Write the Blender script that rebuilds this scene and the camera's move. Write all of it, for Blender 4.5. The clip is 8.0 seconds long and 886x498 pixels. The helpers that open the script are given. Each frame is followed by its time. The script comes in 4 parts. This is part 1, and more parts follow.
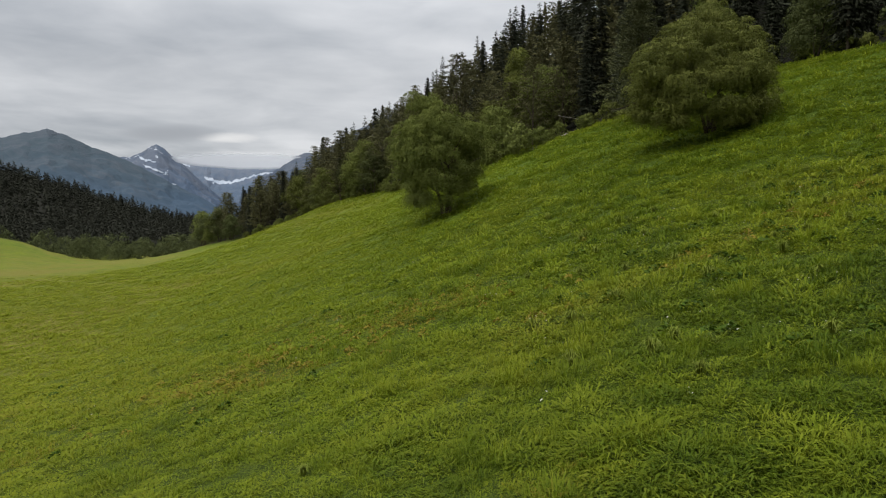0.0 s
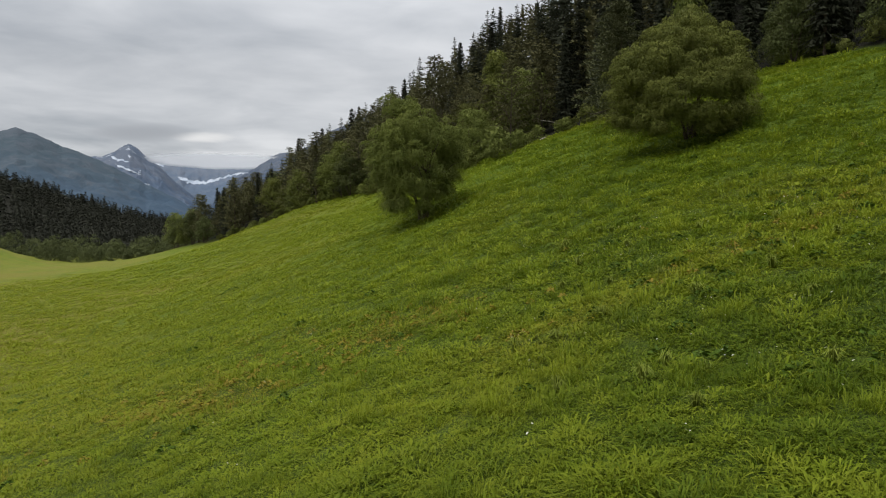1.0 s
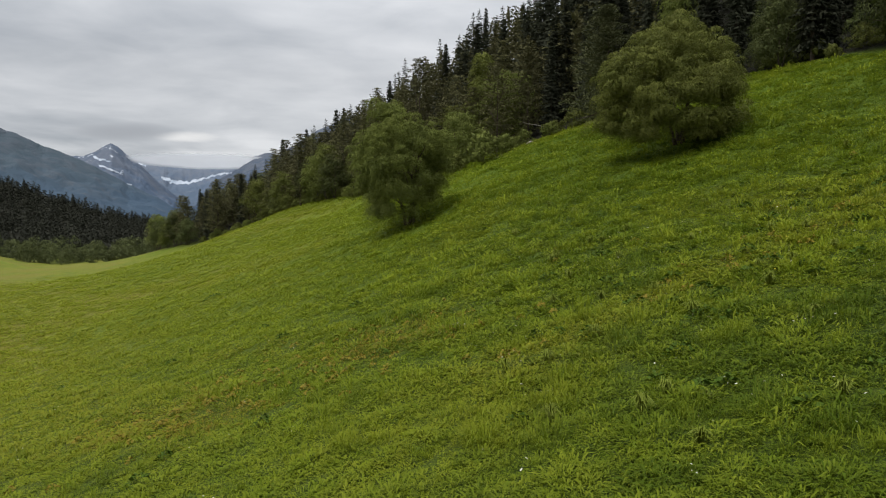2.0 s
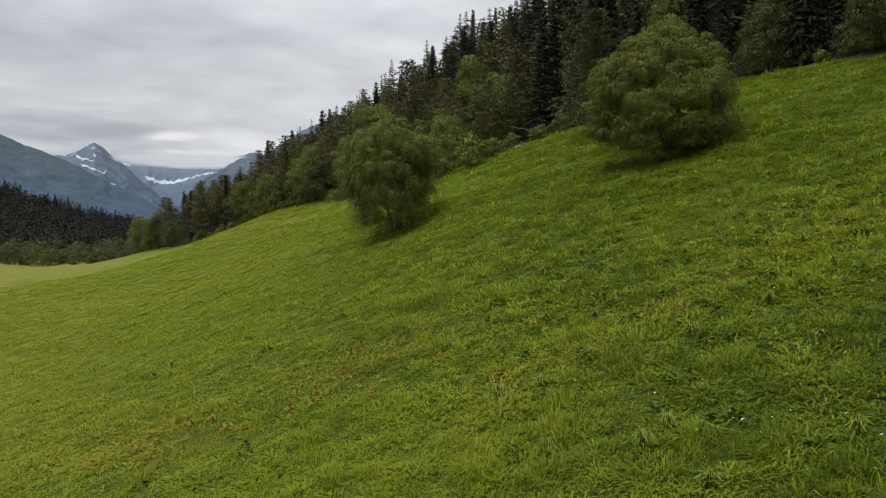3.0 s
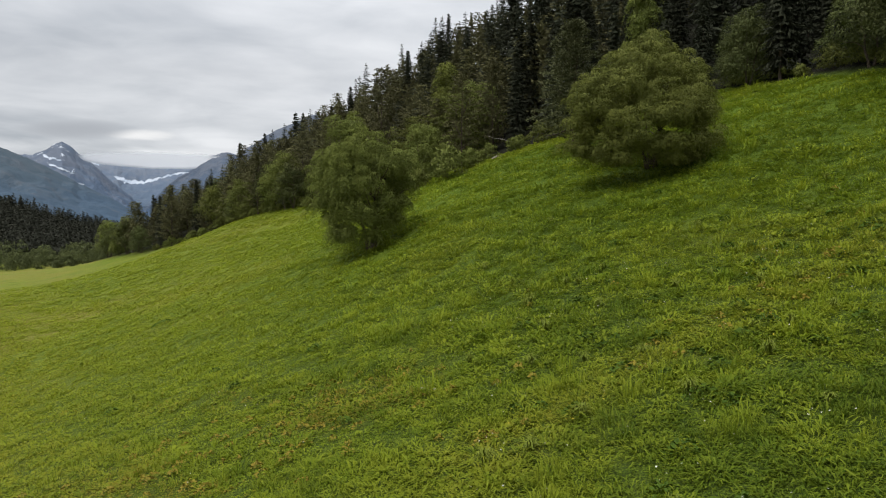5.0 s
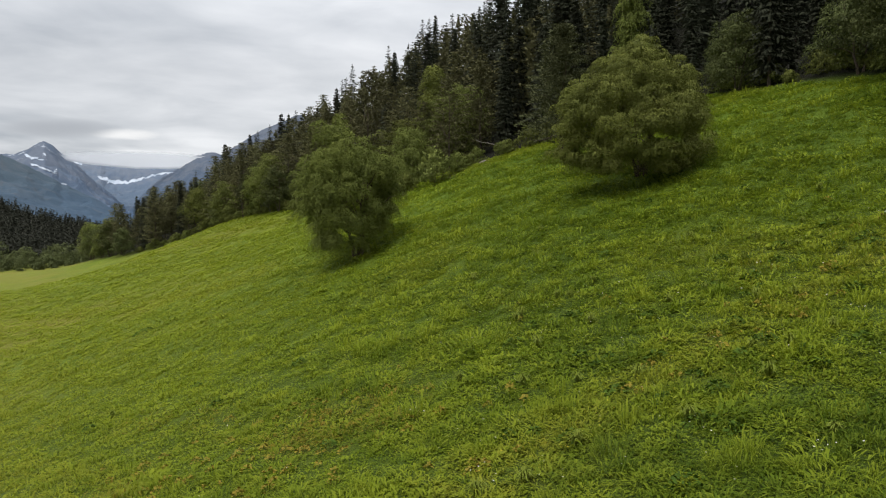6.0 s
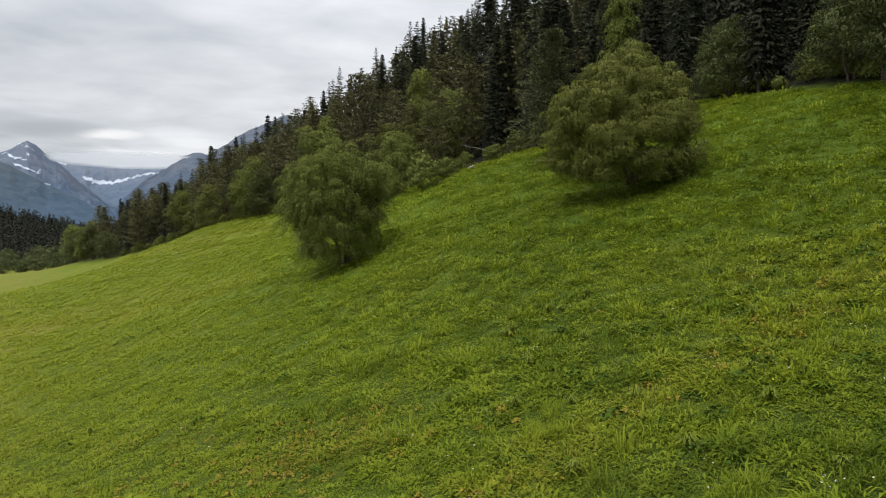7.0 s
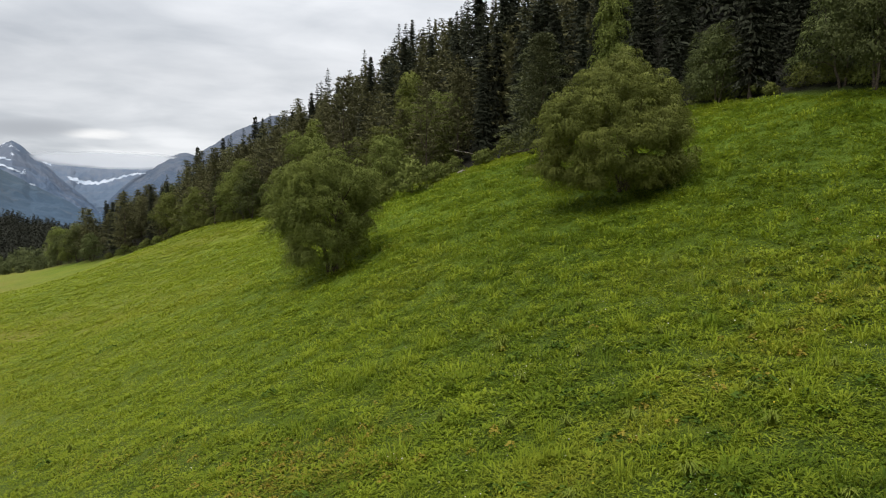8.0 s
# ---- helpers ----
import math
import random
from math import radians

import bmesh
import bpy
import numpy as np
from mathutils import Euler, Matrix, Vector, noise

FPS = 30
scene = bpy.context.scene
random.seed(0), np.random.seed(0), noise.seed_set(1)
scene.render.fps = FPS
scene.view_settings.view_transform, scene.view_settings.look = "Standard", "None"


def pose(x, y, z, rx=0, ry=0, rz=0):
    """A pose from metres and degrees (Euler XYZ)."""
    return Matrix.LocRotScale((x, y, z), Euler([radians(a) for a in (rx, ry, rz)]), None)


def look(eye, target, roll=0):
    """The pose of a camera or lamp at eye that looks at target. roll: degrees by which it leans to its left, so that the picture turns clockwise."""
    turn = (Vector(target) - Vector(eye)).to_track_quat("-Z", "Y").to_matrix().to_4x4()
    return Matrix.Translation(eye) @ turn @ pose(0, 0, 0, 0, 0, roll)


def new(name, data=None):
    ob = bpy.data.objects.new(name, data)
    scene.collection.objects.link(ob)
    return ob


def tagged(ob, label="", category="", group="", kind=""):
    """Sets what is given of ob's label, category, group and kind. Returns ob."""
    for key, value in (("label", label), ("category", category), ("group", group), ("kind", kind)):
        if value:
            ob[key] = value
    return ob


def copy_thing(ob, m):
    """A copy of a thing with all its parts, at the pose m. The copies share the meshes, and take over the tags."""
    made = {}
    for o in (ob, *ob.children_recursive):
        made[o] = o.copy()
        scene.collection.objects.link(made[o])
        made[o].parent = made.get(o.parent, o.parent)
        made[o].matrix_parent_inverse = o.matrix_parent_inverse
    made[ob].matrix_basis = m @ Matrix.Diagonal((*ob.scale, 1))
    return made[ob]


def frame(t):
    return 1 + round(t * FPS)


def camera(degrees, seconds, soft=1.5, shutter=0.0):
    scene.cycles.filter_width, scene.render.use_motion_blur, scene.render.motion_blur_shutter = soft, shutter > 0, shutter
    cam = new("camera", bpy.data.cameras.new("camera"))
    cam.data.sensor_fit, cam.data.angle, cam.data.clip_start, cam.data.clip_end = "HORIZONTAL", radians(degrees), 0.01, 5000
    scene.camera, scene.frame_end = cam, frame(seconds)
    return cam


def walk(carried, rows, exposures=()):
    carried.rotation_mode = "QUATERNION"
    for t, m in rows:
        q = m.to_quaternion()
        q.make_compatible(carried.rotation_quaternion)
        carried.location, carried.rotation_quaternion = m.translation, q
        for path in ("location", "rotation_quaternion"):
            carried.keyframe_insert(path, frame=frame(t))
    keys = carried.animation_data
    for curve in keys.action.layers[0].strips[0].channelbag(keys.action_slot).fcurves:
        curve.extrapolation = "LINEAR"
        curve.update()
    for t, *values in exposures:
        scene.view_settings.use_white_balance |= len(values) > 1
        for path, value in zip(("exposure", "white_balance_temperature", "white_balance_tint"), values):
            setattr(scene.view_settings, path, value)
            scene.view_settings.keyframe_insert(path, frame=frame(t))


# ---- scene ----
cam = camera(64.1, 8.0, soft=1.15)
PATH = [
    (0.0, 0.0, 0.0, 0.0, 88.0, 0.0, 0.0),
    (0.5, -0.023, 1.063, 0.404, 88.03, -0.01, -0.946),
    (1.0, -0.072, 2.085, 0.842, 88.04, -0.02, -1.863),
    (1.5, -0.112, 2.951, 1.268, 88.06, -0.04, -2.489),
    (3.0, -0.23, 5.548, 2.766, 88.06, -0.05, -4.159),
    (3.5, -0.261, 6.286, 3.396, 88.06, -0.06, -4.647),
    (4.0, -0.291, 7.102, 4.07, 88.08, -0.07, -5.162),
    (5.5, -0.333, 9.373, 5.715, 88.08, -0.08, -6.748),
    (6.0, -0.327, 10.163, 6.205, 88.1, -0.09, -7.299),
    (6.5, -0.308, 10.916, 6.686, 88.133, -0.1, -7.817),
    (7.0, -0.24, 11.72, 7.186, 88.165, -0.14, -8.304),
    (7.5, -0.202, 12.409, 7.635, 88.196, -0.16, -8.77),
    (8.0, -0.174, 13.145, 8.083, 88.228, -0.18, -9.232),
]
walk(cam, [(t, pose(x, y, z, rx, ry, rz)) for t, x, y, z, rx, ry, rz in PATH], exposures=[(0.0, -0.09), (8.0, 0.22)])

# ---- light: an overcast summer sky, a weak wide sun behind the cloud ----
SUN_EL, SUN_AZ = 64.0, 235.0   # degrees; azimuth clockwise from +y
sun = new("sun", bpy.data.lights.new("sun", "SUN"))
sun.data.energy, sun.data.angle, sun.data.color = 2.3, radians(22), (1.0, 0.96, 0.9)
sa, se = radians(SUN_AZ), radians(SUN_EL)
sun.matrix_world = look((math.sin(sa) * math.cos(se) * 50, math.cos(sa) * math.cos(se) * 50, math.sin(se) * 50), (0, 0, 0))


class Nodes:
    """Short hand for building a node tree."""

    def __init__(self, tree):
        self.tree = tree
        tree.nodes.clear()

    def add(self, kind, **values):
        node = self.tree.nodes.new(kind)
        for key, value in values.items():
            setattr(node, key, value)
        return node

    def link(self, a, b):
        self.tree.links.new(a, b)

    def value(self, socket, v):
        if isinstance(v, bpy.types.NodeSocket):
            self.link(v, socket)
        else:
            socket.default_value = v

    def math(self, op, a, b=0.0, clamp=False):
        node = self.add("ShaderNodeMath", operation=op, use_clamp=clamp)
        self.value(node.inputs[0], a)
        self.value(node.inputs[1], b)
        return node.outputs[0]

    def noise(self, vec, scale, detail=4.0, rough=0.55, distort=0.0):
        node = self.add("ShaderNodeTexNoise")
        self.link(vec, node.inputs["Vector"])
        node.inputs["Scale"].default_value, node.inputs["Detail"].default_value = scale, detail
        node.inputs["Roughness"].default_value, node.inputs["Distortion"].default_value = rough, distort
        return node.outputs[0]

    def span(self, v, lo, hi, a=0.0, b=1.0, smooth=False):
        node = self.add("ShaderNodeMapRange", interpolation_type="SMOOTHSTEP" if smooth else "LINEAR")
        self.value(node.inputs[0], v)
        for i, q in enumerate((lo, hi, a, b)):
            node.inputs[1 + i].default_value = q
        return node.outputs[0]

    def mix(self, fac, a, b, blend="MIX"):
        node = self.add("ShaderNodeMix", data_type="RGBA", blend_type=blend)
        self.value(node.inputs[0], fac)
        for socket, v in ((node.inputs[6], a), (node.inputs[7], b)):
            self.value(socket, v if isinstance(v, bpy.types.NodeSocket) else (*v, 1.0))
        return node.outputs[2]


world = bpy.data.worlds.new("world")
scene.world = world
world.use_nodes = True
n = Nodes(world.node_tree)
sky = n.add("ShaderNodeTexSky", sky_type="NISHITA", sun_disc=False)
sky.sun_elevation, sky.sun_rotation = radians(SUN_EL), radians(SUN_AZ)
direction = n.add("ShaderNodeTexCoord").outputs["Generated"]
sep = n.add("ShaderNodeSeparateXYZ")
n.link(direction, sep.inputs[0])
up = n.math("MAXIMUM", sep.outputs[2], 0.0)
flat = n.math("ADD", up, 0.07)
comb = n.add("ShaderNodeCombineXYZ")
n.link(n.math("DIVIDE", sep.outputs[0], flat), comb.inputs[0])
n.link(n.math("DIVIDE", sep.outputs[1], flat), comb.inputs[1])
big = n.noise(comb.outputs[0], 0.33, 5.0, 0.5, 0.6)
fine = n.noise(comb.outputs[0], 1.5, 6.0, 0.55, 0.3)
body = n.math("ADD", n.math("MULTIPLY", big, 0.75), n.math("MULTIPLY", fine, 0.25))
cloud = n.mix(n.span(body, 0.38, 0.60), (0.40, 0.425, 0.46), (0.80, 0.81, 0.83))
# a thin bright gap in the cloud over the far valley
gx = n.math("DIVIDE", n.math("SUBTRACT", n.math("DIVIDE", sep.outputs[0], n.math("MAXIMUM", sep.outputs[1], 0.05)), -0.302), 0.034)
gz = n.math("DIVIDE", n.math("SUBTRACT", n.math("DIVIDE", sep.outputs[2], n.math("MAXIMUM", sep.outputs[1], 0.05)), 0.1215), 0.0062)
gap = n.math("SUBTRACT", n.math("ADD", n.math("MULTIPLY", gx, gx), n.math("MULTIPLY", gz, gz)), n.math("MULTIPLY", fine, 2.8))
cloud = n.mix(n.span(gap, -1.7, 0.8, 0.85, 0.0, True), cloud, (0.93, 0.92, 0.91))
# a grey lens of cloud beside it
kx = n.math("DIVIDE", n.math("SUBTRACT", n.math("DIVIDE", sep.outputs[0], n.math("MAXIMUM", sep.outputs[1], 0.05)), -0.385), 0.055)
kz = n.math("DIVIDE", n.math("SUBTRACT", n.math("DIVIDE", sep.outputs[2], n.math("MAXIMUM", sep.outputs[1], 0.05)), 0.128), 0.010)
lens = n.math("SUBTRACT", n.math("ADD", n.math("MULTIPLY", kx, kx), n.math("MULTIPLY", kz, kz)), n.math("MULTIPLY", fine, 2.6))
cloud = n.mix(n.span(lens, -1.6, 1.2, 0.95, 0.0, True), cloud, (0.40, 0.415, 0.445))
zenith = n.span(up, 0.2, 0.85, 1.0, 2.5)
deck = n.add("ShaderNodeBackground")
n.link(cloud, deck.inputs[0])
n.link(zenith, deck.inputs[1])
clear = n.add("ShaderNodeBackground")
n.link(sky.outputs[0], clear.inputs[0])
clear.inputs[1].default_value = 0.1
both = n.add("ShaderNodeMixShader")
both.inputs[0].default_value = 0.92
n.link(clear.outputs[0], both.inputs[1])
n.link(deck.outputs[0], both.inputs[2])
n.link(both.outputs[0], n.add("ShaderNodeOutputWorld").inputs[0])


# ---- materials ----
def material(name):
    mat = bpy.data.materials.new(name)
    mat.use_nodes = True
    q = Nodes(mat.node_tree)
    bsdf = q.add("ShaderNodeBsdfPrincipled")
    q.link(bsdf.outputs[0], q.add("ShaderNodeOutputMaterial").inputs[0])
    bsdf.inputs["Specular IOR Level"].default_value = 0.1
    bsdf.inputs["Roughness"].default_value = 0.75
    return mat, q, bsdf


def place(q):
    return q.add("ShaderNodeNewGeometry").outputs["Position"]


def thin(q, bsdf, col, share):
    """A leaf lets part of the light through."""
    glow = q.add("ShaderNodeBsdfTranslucent")
    q.link(col, glow.inputs[0])
    both = q.add("ShaderNodeMixShader")
    both.inputs[0].default_value = share
    q.link(bsdf.outputs[0], both.inputs[1])
    q.link(glow.outputs[0], both.inputs[2])
    out = next(node for node in q.tree.nodes if node.type == "OUTPUT_MATERIAL")
    q.link(both.outputs[0], out.inputs[0])
    bsdf.inputs["Specular IOR Level"].default_value = 0.06


def attribute(q, name):
    return q.add("ShaderNodeAttribute", attribute_name=name).outputs["Fac"]


def bump(q, bsdf, height, strength, distance):
    node = q.add("ShaderNodeBump")
    node.inputs["Strength"].default_value, node.inputs["Distance"].default_value = strength, distance
    q.link(height, node.inputs["Height"])
    q.link(node.outputs[0], bsdf.inputs["Normal"])


GREEN_DEEP, GREEN, GREEN_PALE = (0.054, 0.096, 0.009), (0.146, 0.204, 0.010), (0.232, 0.272, 0.023)
DRY, RUST = (0.250, 0.250, 0.026), (0.250, 0.160, 0.030)


def meadow_colour(q):
    """Herbs and grass: patches of deep and pale green, dry seed heads and rusty dock; grass tone also carries painted
    shade.
    """
    p = place(q)
    a = q.span(q.noise(p, 0.045, 3.0), 0.36, 0.64)
    b = q.span(q.noise(p, 0.6, 4.0, 0.6), 0.34, 0.66)
    tone = attribute(q, "tone")
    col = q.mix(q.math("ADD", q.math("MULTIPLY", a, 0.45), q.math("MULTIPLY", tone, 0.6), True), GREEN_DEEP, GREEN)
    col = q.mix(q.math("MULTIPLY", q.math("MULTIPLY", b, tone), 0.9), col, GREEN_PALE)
    col = q.mix(q.math("MULTIPLY", attribute(q, "dry"), q.span(q.noise(p, 1.3, 3.0), 0.35, 0.7)), col, DRY)
    col = q.mix(q.math("MULTIPLY", attribute(q, "rust"), q.span(q.noise(p, 2.1, 3.0), 0.42, 0.7)), col, RUST)
    return p, col


def ground_material():
    mat, q, bsdf = material("meadow_ground")
    p, col = meadow_colour(q)
    fine = q.noise(p, 3.0, 6.0, 0.75)
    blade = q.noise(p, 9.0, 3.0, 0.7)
    # deep green mixed in stands in for the self-shadow of missing far grass
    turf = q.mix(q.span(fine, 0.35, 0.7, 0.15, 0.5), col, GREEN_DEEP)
    # dark understorey soil, with the shade between blades painted in
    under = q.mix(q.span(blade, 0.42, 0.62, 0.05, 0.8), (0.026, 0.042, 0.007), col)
    turf = q.mix(q.span(q.noise(p, 0.16, 7.0, 0.78), 0.40, 0.60, 0.0, 0.6), turf, GREEN_DEEP)
    streak = q.math("MULTIPLY", q.span(q.noise(p, 0.022, 5.0, 0.65), 0.40, 0.60, 0.1, 0.85), attribute(q, "dry"))
    turf = q.mix(streak, turf, (0.165, 0.148, 0.030))
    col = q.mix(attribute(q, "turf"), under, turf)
    # dark litter of the wood floor, with canopy shade painted in to near black
    far = q.mix(attribute(q, "shaded_woods"), col, (0.014, 0.014, 0.009))
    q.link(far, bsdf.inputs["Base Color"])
    bsdf.inputs["Roughness"].default_value = 0.9
    bump(q, bsdf, q.math("ADD", q.noise(p, 1.1, 5.0, 0.7), q.math("ADD", q.math("MULTIPLY", fine, 0.5), q.math("MULTIPLY", blade, 0.35))), 1.0, 0.4)
    return mat


def grass_material():
    mat, q, bsdf = material("meadow_grass")
    p, col = meadow_colour(q)
    rnd = q.add("ShaderNodeNewGeometry").outputs["Random Per Island"]
    col = q.mix(q.span(rnd, 0.0, 1.0, 0.0, 0.35), col, GREEN_PALE)
    col = q.mix(q.span(rnd, 0.93, 1.0, 0.0, 0.3), col, DRY)
    q.link(col, bsdf.inputs["Base Color"])
    bsdf.inputs["Roughness"].default_value = 0.6
    thin(q, bsdf, col, 0.4)
    return mat


def leaf_material(name, dark, light, spread=0.5, gloss=0.55):
    """Leaves: each one of its own tint, each tree of its own tint."""
    mat, q, bsdf = material(name)
    geo = q.add("ShaderNodeNewGeometry")
    info = q.add("ShaderNodeObjectInfo").outputs["Random"]
    col = q.mix(q.span(geo.outputs["Random Per Island"], 0.0, 1.0, 0.33, 0.49), dark, light)
    col = q.mix(q.span(q.noise(geo.outputs["Position"], 0.25, 2.0), 0.35, 0.7, 0.0, 0.5), col, light)
    hue = q.add("ShaderNodeHueSaturation")
    q.link(q.span(info, 0.0, 1.0, 0.496, 0.512), hue.inputs["Hue"])
    q.link(q.span(info, 0.0, 1.0, 1.0 - spread * 0.5, 1.0 + spread * 0.5), hue.inputs["Value"])
    q.link(col, hue.inputs["Color"])
    q.link(hue.outputs[0], bsdf.inputs["Base Color"])
    bsdf.inputs["Roughness"].default_value = gloss
    thin(q, bsdf, hue.outputs[0], 0.16)
    return mat


def bark_material(name, light, dark, scale):
    mat, q, bsdf = material(name)
    p = q.add("ShaderNodeTexCoord").outputs["Object"]
    grain = q.noise(p, scale, 5.0, 0.7)
    q.link(q.mix(q.span(grain, 0.4, 0.62), dark, light), bsdf.inputs["Base Color"])
    bsdf.inputs["Roughness"].default_value = 0.9
    bump(q, bsdf, grain, 0.8, 0.05)
    return mat


def mountain_material(name, low, high, hazed_rock, snow_from, snow_to, snow_amount):
    mat, q, bsdf = material(name)
    p = place(q)
    z = q.add("ShaderNodeSeparateXYZ")
    q.link(p, z.inputs[0])
    broad = q.noise(p, 0.0035, 5.0, 0.6)
    gully = q.noise(p, 0.012, 6.0, 0.65, 0.8)
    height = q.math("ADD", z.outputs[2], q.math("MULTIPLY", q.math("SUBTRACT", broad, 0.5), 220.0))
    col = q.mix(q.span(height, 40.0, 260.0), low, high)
    col = q.mix(q.span(q.math("ADD", gully, q.span(height, 100.0, 420.0, 0.0, 0.25)), 0.56, 0.72), col, hazed_rock)
    stretch = q.add("ShaderNodeMapping")
    stretch.inputs["Scale"].default_value = (1.0, 1.0, 0.5)
    q.link(p, stretch.inputs["Vector"])
    patch = q.math("ADD", q.noise(stretch.outputs[0], 0.016, 5.0, 0.66, 1.4), q.span(height, snow_from, snow_to, -0.25, 0.09))
    col = q.mix(q.math("MULTIPLY", q.span(patch, 0.66, 0.70), snow_amount), col, (0.48, 0.52, 0.58))
    q.link(col, bsdf.inputs["Base Color"])
    bsdf.inputs["Roughness"].default_value = 0.95
    bump(q, bsdf, gully, 0.5, 40.0)
    return mat


M_GROUND, M_GRASS = ground_material(), grass_material()
M_BIRCH = leaf_material("birch_leaves", (0.050, 0.065, 0.016), (0.208, 0.226, 0.050), 0.12)
M_BROAD = leaf_material("broad_leaves", (0.036, 0.045, 0.016), (0.105, 0.116, 0.038), 0.7)
M_OLIVE = leaf_material("olive_leaves", (0.052, 0.064, 0.017), (0.195, 0.210, 0.050), 0.45)
M_THICKET = leaf_material("thicket_leaves", (0.066, 0.084, 0.034), (0.150, 0.170, 0.066), 0.3)
M_NEEDLE = leaf_material("fir_needles", (0.021, 0.024, 0.016), (0.052, 0.056, 0.035), 0.6, 0.8)
M_VALLEY = leaf_material("far_needles", (0.028, 0.030, 0.022), (0.046, 0.047, 0.035), 0.4, 0.8)
M_PINE = leaf_material("pine_needles", (0.046, 0.046, 0.022), (0.136, 0.130, 0.058), 0.6, 0.65)
M_DARK_PINE = leaf_material("dark_pine_needles", (0.036, 0.041, 0.019), (0.108, 0.114, 0.049), 0.2, 0.65)
M_BARK = bark_material("dark_bark", (0.11, 0.085, 0.065), (0.035, 0.028, 0.022), 6.0)
M_DEAD = bark_material("weathered_wood", (0.33, 0.30, 0.26), (0.16, 0.14, 0.12), 4.0)


# ---- the lie of the land ----
def soft(u):
    return np.log1p(np.exp(-np.abs(u))) + np.maximum(u, 0)


def step(v, a, b):
    u = np.clip((v - a) / (b - a), 0, 1)
    return u * u * (3 - 2 * u)


SWELL_X, SWELL_Y, SWELL = (-110, -70, -30, 10, 50, 90), (20, 65, 110, 155, 200, 245, 290, 335), (
    (0.9, -0.6, -0.2, 0.0, -0.1, 0.2, -0.8, -1.9),
    (0.7, -2.5, -1.9, -1.1, -0.5, 1.2, -0.1, -2.0),
    (-2.6, 1.4, -1.3, 0.2, -1.4, 0.1, 0.3, -0.6),
    (2.6, 1.7, 0.0, 3.7, -1.7, -0.5, 1.2, 0.8),
    (0.1, -5.9, 2.4, -0.1, -0.8, 1.4, 2.3, 1.1),
    (-4.1, -0.2, 2.1, -4.3, 0.9, 2.0, 1.4, 0.5),
)


EDGE_Y = (-60, 0, 60, 104, 120, 138, 146, 153, 160, 190, 225, 250, 276, 311, 352, 420, 500)
EDGE_X = (110, 94, 79, 69.5, 66, 65, 54, 34, 24, 9, -14, -28, -46, -57, -104, -150, -190)


def wood_depth(x, y):
    """How far a place lies inside the wood, measured across the slope."""
    return np.asarray(x) - np.interp(y, EDGE_Y, EDGE_X)


def land(x, y):
    """Height of the ground: a valley floor, a hillside that rises to the right, and a wooded hill across the valley."""
    x, y = np.asarray(x, float), np.asarray(y, float)
    ys = 420 * np.tanh(y / 420)
    z = -21.02 + 0.422 * 22.15 * soft((np.minimum(x, 900) + 10.5 + 26.18 * ys / 100 + 6.3 * (ys / 100) ** 2) / 22.15)
    for cx, row in zip(SWELL_X, SWELL):
        for cy, w in zip(SWELL_Y, row):
            z = z + w * np.exp(-((x - cx) ** 2 + (y - cy) ** 2) / (2 * 36.0 ** 2))
    z = z + 0.16 * np.sin(x * 0.31 + 1.3 * np.sin(y * 0.17)) * np.sin(y * 0.27 + 0.8 * np.sin(x * 0.21))
    r, az = np.hypot(x, y), np.degrees(np.arctan2(x, y))
    z = z + (19.5 * np.exp(-(np.maximum(az + 33.5, 0) / 4.4) ** 3 - ((r - 585) / 95.0) ** 2)) * (y > 0) - 7.0 * step(r, 330, 620)
    z = z + 17.0 * step(wood_depth(x, y), 5, 80) * (1 - step(y, 300, 430)) * step(y, 60, 170)
    left = np.interp(az, (-90, -60, -32, -30, -27.5, -25, -21.9, -19.1, -15, -8), (180, 180, 128, 112, 93, 72, 46, 28, 16, 0))
    return z + left * step(r, 740, 1500) * (y > 0)


def at(x, y):
    return float(land(x, y))


def line_near(x, y, ax, ay, bx, by):
    u = np.clip(((x - ax) * (bx - ax) + (y - ay) * (by - ay)) / ((bx - ax) ** 2 + (by - ay) ** 2), 0, 1)
    return np.hypot(x - ax - u * (bx - ax), y - ay - u * (by - ay))


def wave(x, y, s):
    """Cheap smooth noise between 0 and 1."""
    return 0.5 + 0.17 * (np.sin(x * s + 2.1 * np.sin(y * s * 0.7)) + np.sin(y * s * 1.3 + 1.7 * np.sin(x * s * 0.9 + 2)) + np.sin((x + y) * s * 0.8 + 4))


def dry_at(x, y):
    way = np.minimum(line_near(x, y, 5, 43, 15, 48.5), np.minimum(line_near(x, y, 15, 48.5, 25, 52.5), line_near(x, y, 25, 52.5, 39, 58)))
    strip = np.exp(-(way / 2.4) ** 2) * (0.65 + 0.5 * wave(x, y, 0.9))
    valley = step(-land(x, y), 13, 20) * 0.55 + 0.48 * step(-x, -8, 45)
    return np.clip(0.95 * strip + valley + 0.5 * step(wave(x, y, 0.11), 0.62, 0.9), 0, 1)


def rust_at(x, y):
    band = np.exp(-((y - 57 - 0.2 * x) / 7.0) ** 2) * np.exp(-((x + 12) / 16.0) ** 2)
    return np.clip(band * 1.2 * step(wave(x, y, 0.35), 0.35, 0.7) + 0.5 * step(wave(x + 31, y, 0.23), 0.72, 0.95), 0, 1)


def chance(i, j, k):
    """A fixed random number between 0 and 1 for each cell."""
    v = np.sin(i * 127.1 + j * 311.7 + k * 74.7) * 43758.5453
    return v - np.floor(v)


